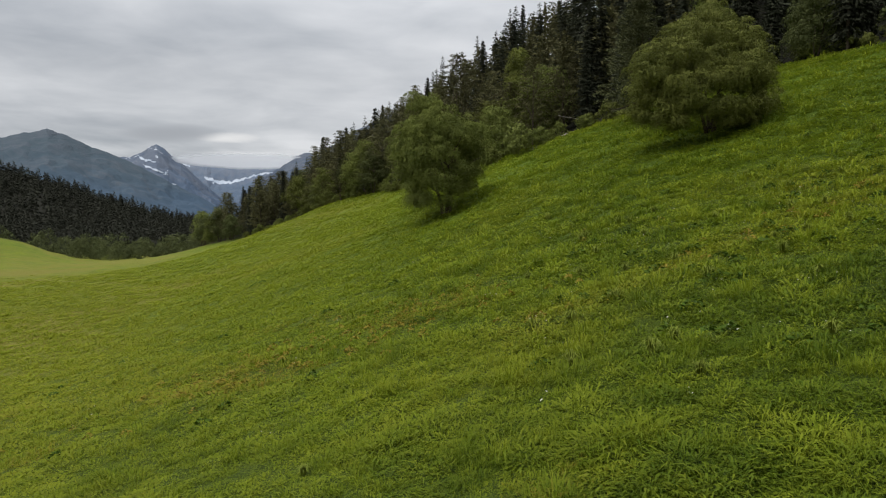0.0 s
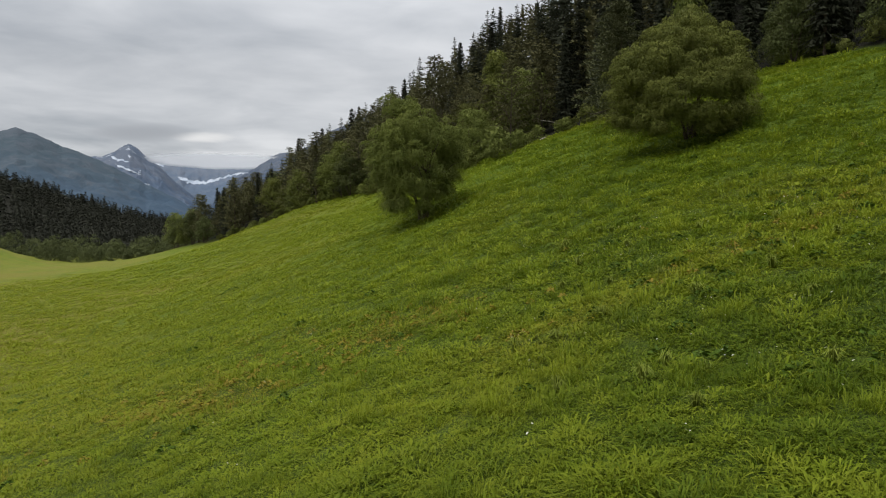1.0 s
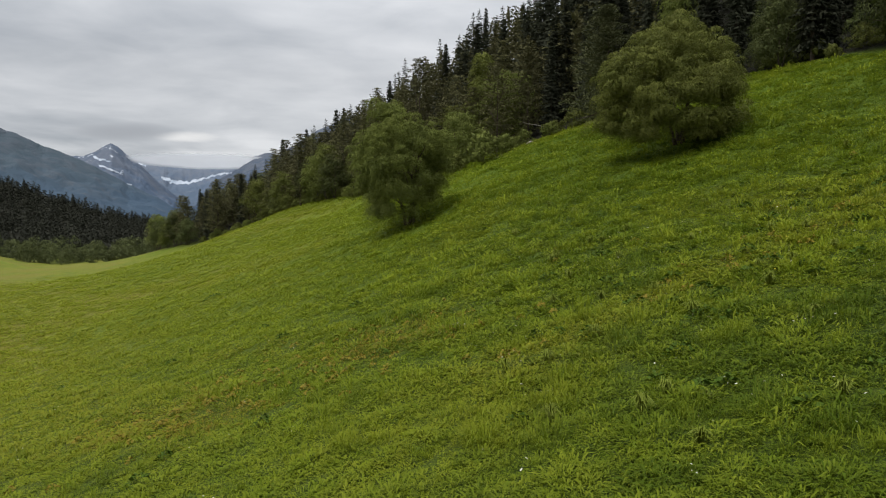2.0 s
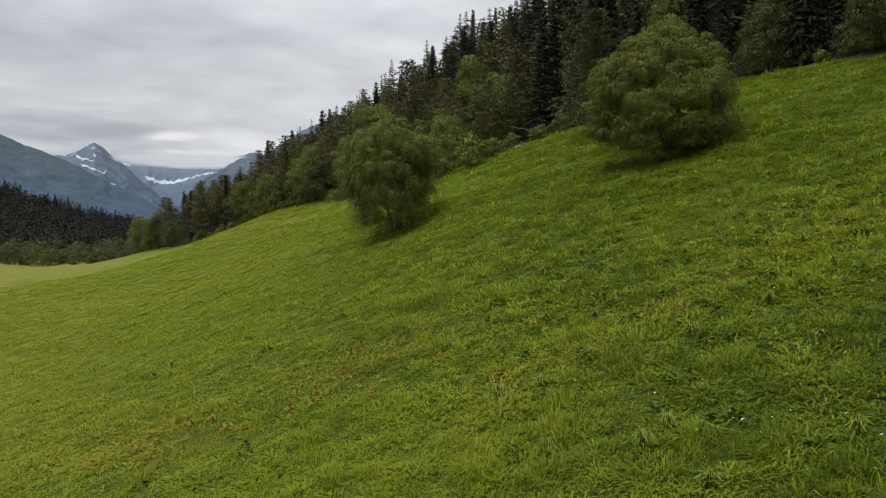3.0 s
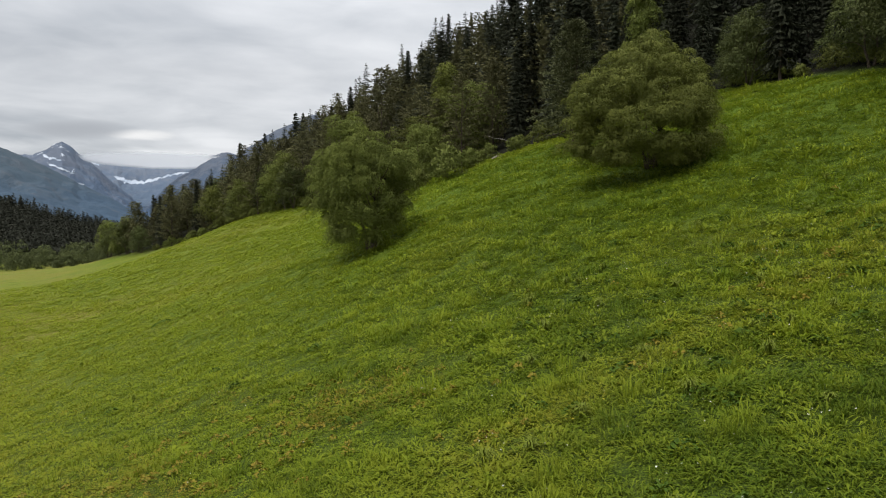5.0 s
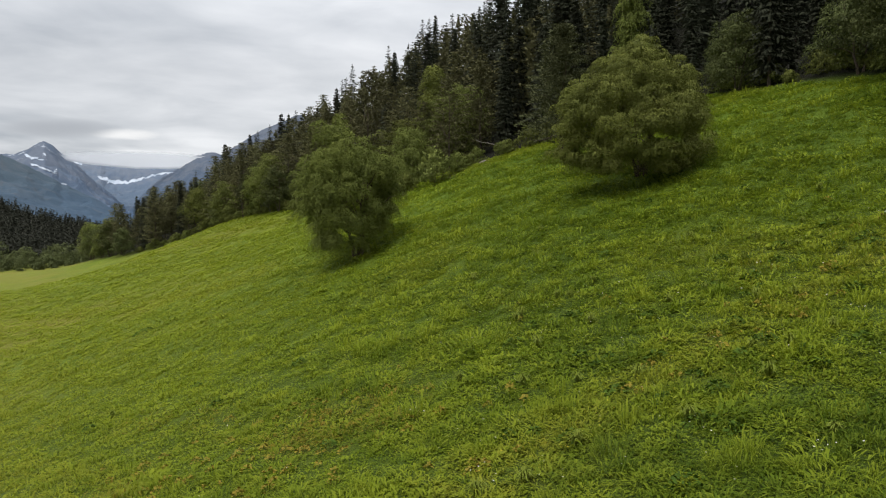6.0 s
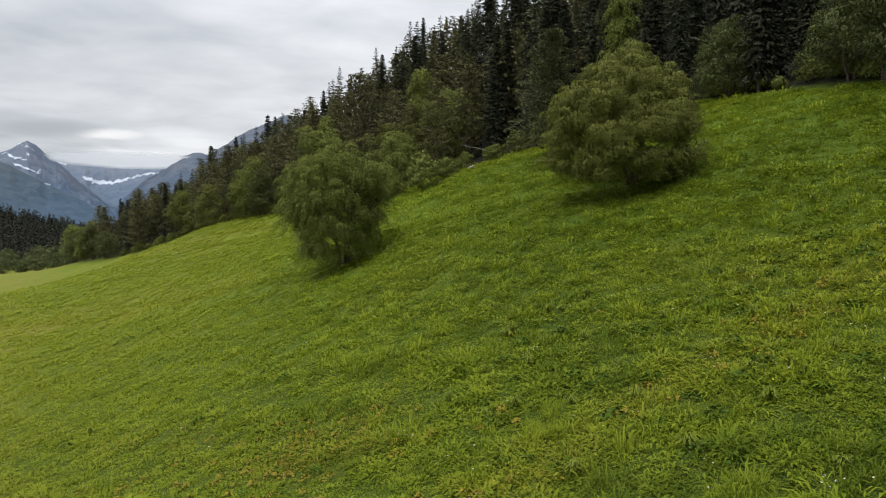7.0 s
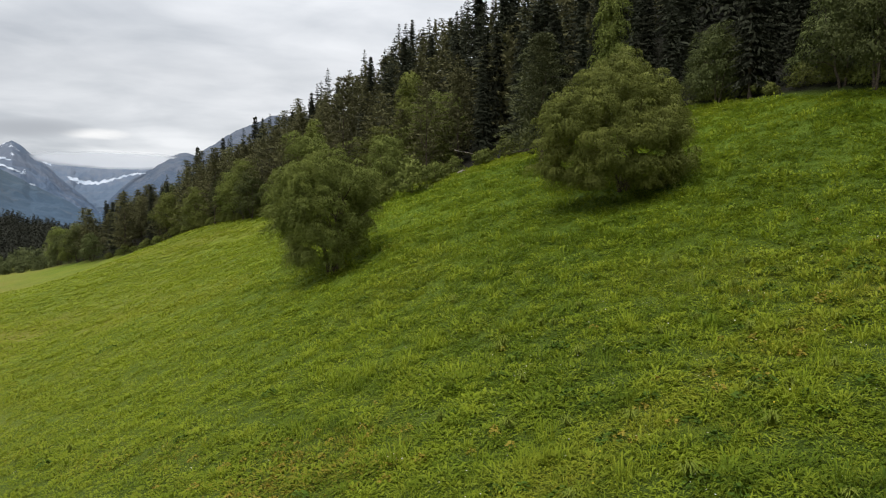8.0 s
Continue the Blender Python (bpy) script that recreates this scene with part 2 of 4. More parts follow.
def mounds(x, y, cell):
    """Plants grow in mounds: distance to the nearest mound's middle, in cells, and three random numbers of that mound."""
    ci, cj = np.floor(x / cell), np.floor(y / cell)
    best = np.full(len(x), 9.0)
    lot = np.zeros((3, len(x)))
    for di in (-1, 0, 1):
        for dj in (-1, 0, 1):
            i, j = ci + di, cj + dj
            d = np.hypot(x / cell - i - chance(i, j, 1), y / cell - j - chance(i, j, 2))
            near = d < best
            best = np.where(near, d, best)
            lot = np.where(near, np.stack([chance(i, j, 3), chance(i, j, 4), chance(i, j, 5)]), lot)
    return best, lot


def mesh_np(name, verts, faces, normals=None, smooth=False):
    """A mesh from arrays; all faces have the same number of corners."""
    me = bpy.data.meshes.new(name)
    verts, faces = np.asarray(verts, np.float32), np.asarray(faces, np.int32)
    k = faces.shape[1]
    me.vertices.add(len(verts))
    me.vertices.foreach_set("co", verts.ravel())
    me.loops.add(faces.size)
    me.loops.foreach_set("vertex_index", faces.ravel())
    me.polygons.add(len(faces))
    me.polygons.foreach_set("loop_start", np.arange(0, faces.size, k, dtype=np.int32))
    me.update(calc_edges=True)
    if smooth:
        me.polygons.foreach_set("use_smooth", np.ones(len(faces), bool))
    me.validate()
    if normals is not None:
        me.normals_split_custom_set_from_vertices(np.asarray(normals, np.float32))
    return me


def put_attribute(me, name, values):
    layer = me.attributes.new(name, "FLOAT", "POINT")
    layer.data.foreach_set("value", np.asarray(values, np.float32))


def part(name, me, mat, parent=None, label="", kind=""):
    ob = new(name, me)
    if not me.materials:
        me.materials.append(mat)
    ob.parent = parent
    return tagged(ob, label=label, kind=kind)


def grid_faces(nu, nv):
    i = np.arange(nu - 1)[:, None] * nv + np.arange(nv - 1)[None, :]
    return np.stack([i, i + nv, i + nv + 1, i + 1], -1).reshape(-1, 4)


def graded(lo, mid0, mid1, hi, fine, growth):
    """Steps of even size between mid0 and mid1 that widen outwards."""
    inner = list(np.arange(mid0, mid1 + fine / 2, fine))
    out, s = [inner[0]], fine
    while out[-1] > lo:
        s *= growth
        out.append(out[-1] - s)
    back, s = [inner[-1]], fine
    while back[-1] < hi:
        s *= growth
        back.append(back[-1] + s)
    return np.array(out[:0:-1] + inner + back[1:])


def build_ground():
    xs, ys = graded(-4900, -70, 80, 4900, 1.45, 1.08), graded(-1500, 15, 170, 4900, 1.45, 1.07)
    X, Y = np.meshgrid(xs, ys, indexing="ij")
    Z = land(X, Y)
    near = np.exp(-np.maximum(np.hypot(X - 5, Y - 70) - 110, 0) / 40)
    Z = Z + near * (0.12 * (np.random.rand(*X.shape) - 0.5) + 0.25 * (wave(X, Y, 0.9) - 0.5))
    me = mesh_np("ground", np.stack([X, Y, Z], -1).reshape(-1, 3), grid_faces(len(xs), len(ys)), smooth=True)
    x, y = X.ravel(), Y.ravel()
    put_attribute(me, "dry", dry_at(x, y))
    put_attribute(me, "rust", 0.4 * rust_at(x, y))
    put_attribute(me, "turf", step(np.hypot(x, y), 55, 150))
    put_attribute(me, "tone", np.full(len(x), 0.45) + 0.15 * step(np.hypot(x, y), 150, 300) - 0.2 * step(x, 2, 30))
    # where the ground takes the painted shade of the trees
    shaded_woods = step(wood_depth(x, y), 0.5, 5) * (y > -60) + step(np.hypot(x, y), 700, 760)
    put_attribute(me, "shaded_woods", np.clip(shaded_woods, 0, 1))
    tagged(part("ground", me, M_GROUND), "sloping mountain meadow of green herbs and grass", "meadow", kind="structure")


build_ground()


# ---- far mountains ----
from mathutils import bvhtree


def build_mountain(name, label, crest, r_foot, r_crest, foot, mat, rough, seed):
    """A mountain flank seen across the valley; crest: azimuth and elevation of its skyline, in degrees."""
    az = np.linspace(crest[0][0], crest[-1][0], 240)
    el = np.interp(az, [c[0] for c in crest], [c[1] for c in crest])
    el = el + np.array([0.11 * noise.fractal(Vector((a * 0.9, seed, 0.5)), 0.7, 2.1, 5) for a in az])
    top = r_crest * np.tan(np.radians(el))
    rows = []
    nv = 70
    for j in range(nv + 14):
        v = j / (nv - 1)
        r = r_foot + (r_crest - r_foot) * min(v, 1.25)
        line = []
        for i, a in enumerate(az):
            ra = math.radians(a)
            x, y = r * math.sin(ra), r * math.cos(ra)
            rib = noise.ridged_multi_fractal(Vector((x / 420 + seed, y / 900, top[i] / 700)), 0.9, 2.1, 5, 1.0, 2.0) - 0.9
            lump = noise.fractal(Vector((x / 130, y / 170, seed)), 0.8, 2.0, 4)
            z = foot + (top[i] - foot) * (v ** 1.15 if v <= 1 else 1 - (v - 1) * 3)
            env = min(1.0, 4 * v * max(0.0, 1 - v) + 0.06)
            line.append((x, y, z + env * rough * (rib * 0.55 + lump * 0.45)))
        rows.append(line)
    me = mesh_np(name, np.array(rows).reshape(-1, 3), grid_faces(nv + 14, len(az)), smooth=True)
    return tagged(part(name, me, mat), label, "mountain", kind="structure")


# the haze of distance is painted into these bluish base colours
M_HILL = mountain_material("hazed_wooded_mountain", (0.048, 0.077, 0.114), (0.053, 0.074, 0.090), (0.070, 0.086, 0.104), 200, 420, 0.7)
M_PEAK = mountain_material("hazed_rocky_mountain", (0.072, 0.107, 0.162), (0.079, 0.104, 0.146), (0.103, 0.121, 0.155), 60, 360, 1.0)
M_RIDGE = mountain_material("hazed_ridge_mountain", (0.048, 0.077, 0.123), (0.065, 0.086, 0.121), (0.089, 0.104, 0.132), 420, 900, 1.0)
M_CIRQUE = mountain_material("hazed_cirque_mountain", (0.079, 0.114, 0.162), (0.096, 0.125, 0.172), (0.120, 0.142, 0.180), 200, 480, 1.0)
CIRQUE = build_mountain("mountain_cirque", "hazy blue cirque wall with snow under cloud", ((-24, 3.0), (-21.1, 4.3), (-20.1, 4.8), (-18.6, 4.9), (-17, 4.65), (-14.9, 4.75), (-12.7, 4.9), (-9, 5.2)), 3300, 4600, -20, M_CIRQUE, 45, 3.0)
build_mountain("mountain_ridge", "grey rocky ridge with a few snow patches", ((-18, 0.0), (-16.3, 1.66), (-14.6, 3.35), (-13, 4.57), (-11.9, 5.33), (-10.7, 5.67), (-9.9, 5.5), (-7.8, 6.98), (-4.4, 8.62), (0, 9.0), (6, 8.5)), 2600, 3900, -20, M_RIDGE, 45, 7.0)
PEAK = build_mountain("mountain_peak", "pointed rocky peak with snow patches, painted blue-grey with haze", ((-30, 3.6), (-26.4, 5.0), (-23.8, 4.96), (-22.8, 5.54), (-22, 5.92), (-21.4, 5.64), (-20.3, 4.71), (-18.7, 3.12), (-17, 1.63), (-15.4, 0.23), (-13.5, -0.4)), 2700, 3900, -20, M_PEAK, 50, 11.0)
build_mountain("mountain_shoulder", "dark mountain with a rounded summit, painted blue-green with haze", ((-52, 4.0), (-42, 5.2), (-36, 5.4), (-31.9, 5.94), (-30.3, 6.39), (-29.1, 6.68), (-27.8, 6.19), (-26.2, 5.51), (-23.8, 4.7), (-21.1, 3.2), (-18.7, 1.9), (-16.2, 0.5), (-14, -0.4)), 1900, 3000, -20, M_HILL, 45, 17.0)


def band(name, az, low, high, radius, nu, nv, ragged, seed):
    """A strip seen between two lines of elevation (degrees), at the given radius."""
    A = np.linspace(az[0], az[-1], nu)
    lo, hi = np.interp(A, az, low), np.interp(A, az, high)
    rows = []
    for j in range(nv):
        v = j / (nv - 1)
        line = []
        for i, a in enumerate(A):
            e = lo[i] + (hi[i] - lo[i]) * v
            e += ragged * noise.fractal(Vector((a * 3.1, seed + 2 * v, 0)), 0.8, 2, 4) * (hi[i] - lo[i] + 0.1)
            r = radius(e)
            line.append((r * math.sin(radians(a)), r * math.cos(radians(a)), r * math.tan(radians(e))))
        rows.append(line)
    return mesh_np(name, np.array(rows).reshape(-1, 3), grid_faces(nv, nu), smooth=True)


def snow_material():
    mat, q, bsdf = material("old_snow")
    p = place(q)
    q.link(q.mix(q.span(q.noise(p, 0.02, 5.0), 0.35, 0.6), (0.26, 0.31, 0.38), (0.42, 0.46, 0.52)), bsdf.inputs["Base Color"])
    edge = q.math("ADD", attribute(q, "fade"), q.math("MULTIPLY", q.math("SUBTRACT", q.noise(p, 0.026, 5.0, 0.7), 0.5), 2.2))
    q.link(q.span(edge, 0.28, 0.42), bsdf.inputs["Alpha"])
    return mat


M_SNOW = snow_material()
GLACIER = band("snow_field", (-18.7, -18.1, -17.6, -16.6, -15.6, -14.6, -13.4), (3.60, 3.26, 3.04, 3.14, 3.44, 3.80, 4.02), (3.82, 3.60, 3.36, 3.40, 3.64, 3.96, 4.12), lambda e: 3240 + 150 * e, 120, 8, 0.45, 3.3)
put_attribute(GLACIER, "fade", np.repeat(np.sin(np.pi * np.linspace(0, 1, 8)), 120) * np.tile(np.sin(np.pi * np.linspace(0, 1, 120)) ** 0.3, 8))
tagged(part("snow_field", GLACIER, M_SNOW), "grey-white glacier lying in the cirque", "glacier", kind="structure")


def drape(me, base, lift):
    """Lays a strip that is seen from the valley onto the slope behind it."""
    tree = bvhtree.BVHTree.FromPolygons([v.co for v in base.vertices], [tuple(p.vertices) for p in base.polygons])
    for v in me.vertices:
        hit = tree.ray_cast(Vector((0, 0, 0)), v.co.normalized())[0]
        if hit is not None:
            v.co = hit * (1 - lift / hit.length)


# az, low and high of each old snow patch, in degrees as seen from the valley
for az, low, high in (((-23.15, -22.7, -22.0), (4.84, 4.70, 4.54), (5.00, 4.86, 4.66)), ((-22.9, -22.3, -21.7, -21.15), (4.34, 4.08, 3.82, 3.64), (4.48, 4.24, 3.98, 3.80)),
                      ((-21.5, -21.35, -21.15), (3.66, 3.70, 3.74), (3.80, 4.02, 4.0)), ((-24.1, -23.9, -23.6), (4.30, 4.32, 4.34), (4.42, 4.46, 4.42)), ((-22.6, -22.35, -22.1), (2.74, 2.62, 2.52), (2.86, 2.76, 2.64)),
                      ((-23.6, -23.4, -23.2), (3.52, 3.44, 3.40), (3.62, 3.58, 3.50)), ((-21.0, -20.8, -20.6), (3.0, 2.94, 2.9), (3.10, 3.08, 3.0))):
    me = band("snow_patch", az, low, high, lambda e: 3400.0, 40, 7, 0.45, 9.1)
    put_attribute(me, "fade", np.repeat(np.sin(np.pi * np.linspace(0, 1, 7)), 40) * np.tile(np.sin(np.pi * np.linspace(0, 1, 40)) ** 0.4, 7) + 0.1)
    drape(me, PEAK.data, 5.0)
    tagged(part("snow_patch", me, M_SNOW), "grey-white old snow patch on the rocky peak", "snow", kind="structure")
me = band("snow_patch", (-20.35, -20.0, -19.6), (4.50, 4.44, 4.34), (4.64, 4.62, 4.48), lambda e: 3400.0, 40, 7, 0.45, 5.1)
put_attribute(me, "fade", np.repeat(np.sin(np.pi * np.linspace(0, 1, 7)), 40) * np.tile(np.sin(np.pi * np.linspace(0, 1, 40)) ** 0.4, 7) + 0.1)
drape(me, CIRQUE.data, 5.0)
tagged(part("snow_patch", me, M_SNOW), "grey-white old snow patch under the cloud", "snow", kind="structure")


def cloud_material():
    mat, q, bsdf = material("low_cloud")
    p = place(q)
    col = (0.93, 0.94, 0.95, 1.0)
    bsdf.inputs["Base Color"].default_value = col
    bsdf.inputs["Roughness"].default_value = 1.0
    bsdf.inputs["Specular IOR Level"].default_value = 0.0
    edge = q.math("ADD", attribute(q, "fade"), q.math("MULTIPLY", q.math("SUBTRACT", q.noise(p, 0.0022, 4.0), 0.5), 0.9))
    q.link(q.span(edge, 0.15, 0.75, 0.0, 0.93, True), bsdf.inputs["Alpha"])
    return mat


def build_cloud():
    az = (-21.5, -19, -16, -13, -10.5)
    me = band("low_cloud", az, (4.55, 4.25, 4.15, 4.2, 4.55), (5.3, 5.5, 5.6, 5.6, 5.4), lambda e: 3850.0, 60, 24, 0.0, 1.0)
    v = np.repeat(np.linspace(0, 1, 24), 60)
    u = np.tile(np.linspace(0, 1, 60), 24)
    put_attribute(me, "fade", np.sin(np.pi * v) ** 0.8 * np.sin(np.pi * u) ** 0.5)
    ob = tagged(part("low_cloud", me, cloud_material()), "soft grey cloud hanging on the far ridge", "cloud", kind="structure")
    ob.visible_shadow = False


build_cloud()


# ---- trees ----
def tube(points, radii, sides=7):
    """A tapered round limb along a line of points."""
    P = np.asarray(points, float)
    T = np.gradient(P, axis=0)
    T /= np.linalg.norm(T, axis=1)[:, None]
    ref = np.where(np.abs(T[:, 2:3]) > 0.9, np.array([[1.0, 0, 0]]), np.array([[0, 0, 1.0]]))
    U = np.cross(T, ref)
    U /= np.linalg.norm(U, axis=1)[:, None]
    V = np.cross(T, U)
    a = np.linspace(0, 2 * np.pi, sides + 1)
    ring = np.cos(a)[None, :, None] * U[:, None] + np.sin(a)[None, :, None] * V[:, None]
    return (P[:, None] + ring * np.asarray(radii)[:, None, None]).reshape(-1, 3), grid_faces(len(P), sides + 1)


def join(pieces):
    verts, faces, normals, base = [], [], [], 0
    for v, f, n in pieces:
        verts.append(v)
        faces.append(f + base)
        normals.append(n)
        base += len(v)
    return np.concatenate(verts), np.concatenate(faces), np.concatenate(normals)


def leaves(centre, way, length, width, rng, out, tilt=0.22):
    """Diamond leaves or sprays with a fold, one quad each; they turn their upper sides outwards, to the light."""
    k = len(centre)
    way = way / (np.linalg.norm(way, axis=1)[:, None] + 1e-9)
    out = out / (np.linalg.norm(out, axis=1)[:, None] + 1e-9)
    side = np.cross(way, rng.normal(size=(k, 3)))
    side /= np.linalg.norm(side, axis=1)[:, None] + 1e-9
    side *= np.where((np.cross(side, way) * out).sum(1) < 0, -1.0, 1.0)[:, None]
    up = np.cross(side, way)
    L, W = np.broadcast_to(length, k)[:, None], np.broadcast_to(width, k)[:, None]
    v = np.stack([centre - way * L * 0.5, centre + side * W * 0.5 + up * W * 0.18, centre + way * L * 0.5, centre - side * W * 0.5 + up * W * 0.18], 1)
    n = out * 0.9 + up * tilt
    n /= np.linalg.norm(n, axis=1)[:, None]
    return v.reshape(-1, 3), np.arange(4 * k).reshape(-1, 4), np.repeat(n, 4, axis=0)


def broad_crown(h, w, base, lobes, strands, beads, droop, leaf, rng, top_heavy=0.0, flatten=0.8, core=0.2):
    """A crown of many leafy boughs: each lobe is a cap of hanging strands of leaves, with gaps between the lobes."""
    C, D, S, N = [], [], [], []
    ph = rng.uniform(0, 6.28, 4)
    down = np.array([0, 0, -1.0])

    def envelope(t, a):
        lump = 1 + 0.15 * math.sin(2 * a + ph[0]) + 0.10 * math.sin(3 * a + ph[1]) + 0.08 * math.sin(5 * t * 3 + ph[2])
        return w * 0.5 * lump * (math.sin(math.pi * (0.16 + 0.78 * t ** (0.85 + top_heavy))) ** 0.75)

    for i in range(lobes):
        t = min(0.97, 0.06 + 0.92 * ((i + 0.5) / lobes) ** 0.85 + rng.uniform(-0.04, 0.04))
        a = i * 2.39996 + rng.uniform(-0.5, 0.5)
        rr = envelope(t, a) * rng.uniform(0.58, 1.0) * (0.7 if t > 0.85 else 1.0)
        size = rng.uniform(0.115, 0.20) * w * (1.0 - 0.35 * t)
        out_a = np.array([math.cos(a), math.sin(a), 0])
        centre = out_a * rr * 0.86 + np.array([0, 0, base + (h - base) * t - size * 0.5 * flatten])
        q = rng.normal(size=(strands, 3))
        q[:, 2] = np.abs(q[:, 2]) * 1.1 - 0.2
        q += 0.45 * out_a
        q /= np.linalg.norm(q, axis=1)[:, None]
        start = centre + q * size * np.array([1, 1, flatten]) * rng.uniform(0.72, 1.0, (strands, 1)) ** 0.6
        out = q * np.array([1, 1, 0.2])
        long = droop * rng.uniform(0.4, 1.3, (strands, 1)) * (0.75 + 0.5 * rng.random())
        for j in range(beads):
            f = j / max(1, beads - 1)
            pos = start + out * (0.25 * long * f) + down * long * f ** 1.3
            C.append(pos + rng.normal(scale=leaf * 0.5, size=pos.shape))
            D.append(out * (1 - f) + down * (0.35 + 0.9 * f) * (0.2 + min(droop, 1.2)) + rng.normal(scale=0.45, size=pos.shape))
            S.append(np.full(strands, 1.0 - 0.25 * f))
            N.append(pos - centre + out_a * size * 0.3 + np.array([0, 0, size * 0.4]))
    k = int(lobes * strands * beads * core)
    t, a = rng.uniform(0.05, 0.85, k), rng.uniform(0, 6.2832, k)
    rr = np.array([envelope(u, v) for u, v in zip(t, a)]) * np.sqrt(rng.random(k)) * 0.68
    C.append(np.stack([rr * np.cos(a), rr * np.sin(a), base + (h - base) * t], 1))
    D.append(rng.normal(size=(k, 3)) + down * 0.4)
    S.append(np.full(k, 1.5))
    N.append(np.stack([np.cos(a), np.sin(a), t - 0.4], 1))
    C, D, S, N = np.concatenate(C), np.concatenate(D), np.concatenate(S), np.concatenate(N)
    S = S * rng.uniform(0.6, 1.35, len(C))
    keep = C[:, 2] > 0.35 * base + 0.3
    return leaves(C[keep], D[keep], leaf * 1.5 * S[keep], leaf * 0.8 * S[keep], rng, N[keep])


def weeping_crown(domes, strands, beads, leaf, rng, tuft=1.0, hang=1.0, floor=-0.2):
    """A crown of leafy domes (x, y, top, radius): each is made of leafy boughs whose twigs arch out and hang down, with dark gaps between."""
    C, D, S, N = [], [], [], []
    down = np.array([0, 0, -1.0])
    for x, y, top, r in domes:
        tufts = int(5 + 2.2 * (r / tuft) ** 2)
        middle = np.array([x, y, top - r])
        for i in range(tufts):
            cosp = 1 - 1.22 * (i + 0.5) / tufts
            sinp = math.sqrt(max(0.0, 1 - cosp * cosp))
            a = i * 2.39996 + rng.uniform(-0.4, 0.4)
            lump = rng.uniform(0.70, 1.02) if rng.random() < 0.66 else rng.uniform(1.02, 1.42)
            own = tuft * rng.uniform(0.55, 1.3)
            out_a = np.array([math.cos(a), math.sin(a), 0])
            face = out_a * sinp + np.array([0, 0, cosp * 0.95])
            centre = middle + lump * r * face
            m = int(strands * (own / tuft) ** 1.6) + 3
            q = rng.normal(size=(m, 3))
            q[:, 2] = np.abs(q[:, 2]) * 0.9
            q += out_a * 0.45 * sinp
            q /= np.linalg.norm(q, axis=1)[:, None]
            start = centre + q * own * np.array([1, 1, 0.55]) * rng.uniform(0.45, 1.0, (m, 1)) ** 0.5
            out = (q * 0.8 + out_a * (0.2 + 0.5 * sinp)) * np.array([1, 1, 0.1])
            long = hang * (0.40 + 1.3 * sinp ** 2) * rng.uniform(0.35, 1.3, (m, 1)) * rng.uniform(0.7, 1.35)
            for j in range(beads):
                f = j / max(1, beads - 1)
                pos = start + out * (0.42 * np.sqrt(long) * f) + down * long * f ** 1.7
                C.append(pos + rng.normal(scale=leaf * 0.35, size=pos.shape))
                D.append(out * (1.1 - f) + down * (0.3 + 1.3 * f) + rng.normal(scale=0.22, size=pos.shape))
                S.append(np.full(m, 1.05 - 0.35 * f))
                N.append(0.55 * face + q * (1.15 - 0.6 * f) + np.array([0, 0, 0.8 - 1.5 * f]))
        k = int(tufts * strands * beads * 0.06)
        u = rng.normal(size=(k, 3))
        u *= (rng.random((k, 1)) ** 0.33) / np.linalg.norm(u, axis=1)[:, None]
        C.append(middle + u * r * 0.72)
        D.append(rng.normal(size=(k, 3)) + down * 0.5)
        S.append(np.full(k, 2.4))
        N.append(u + down * 0.3)
    C, D, S, N = np.concatenate(C), np.concatenate(D), np.concatenate(S), np.concatenate(N)
    S = S * rng.uniform(0.65, 1.3, len(C))
    keep = C[:, 2] > floor
    return leaves(C[keep], D[keep], leaf * 1.8 * S[keep], leaf * 0.75 * S[keep], rng, N[keep], 0.16)


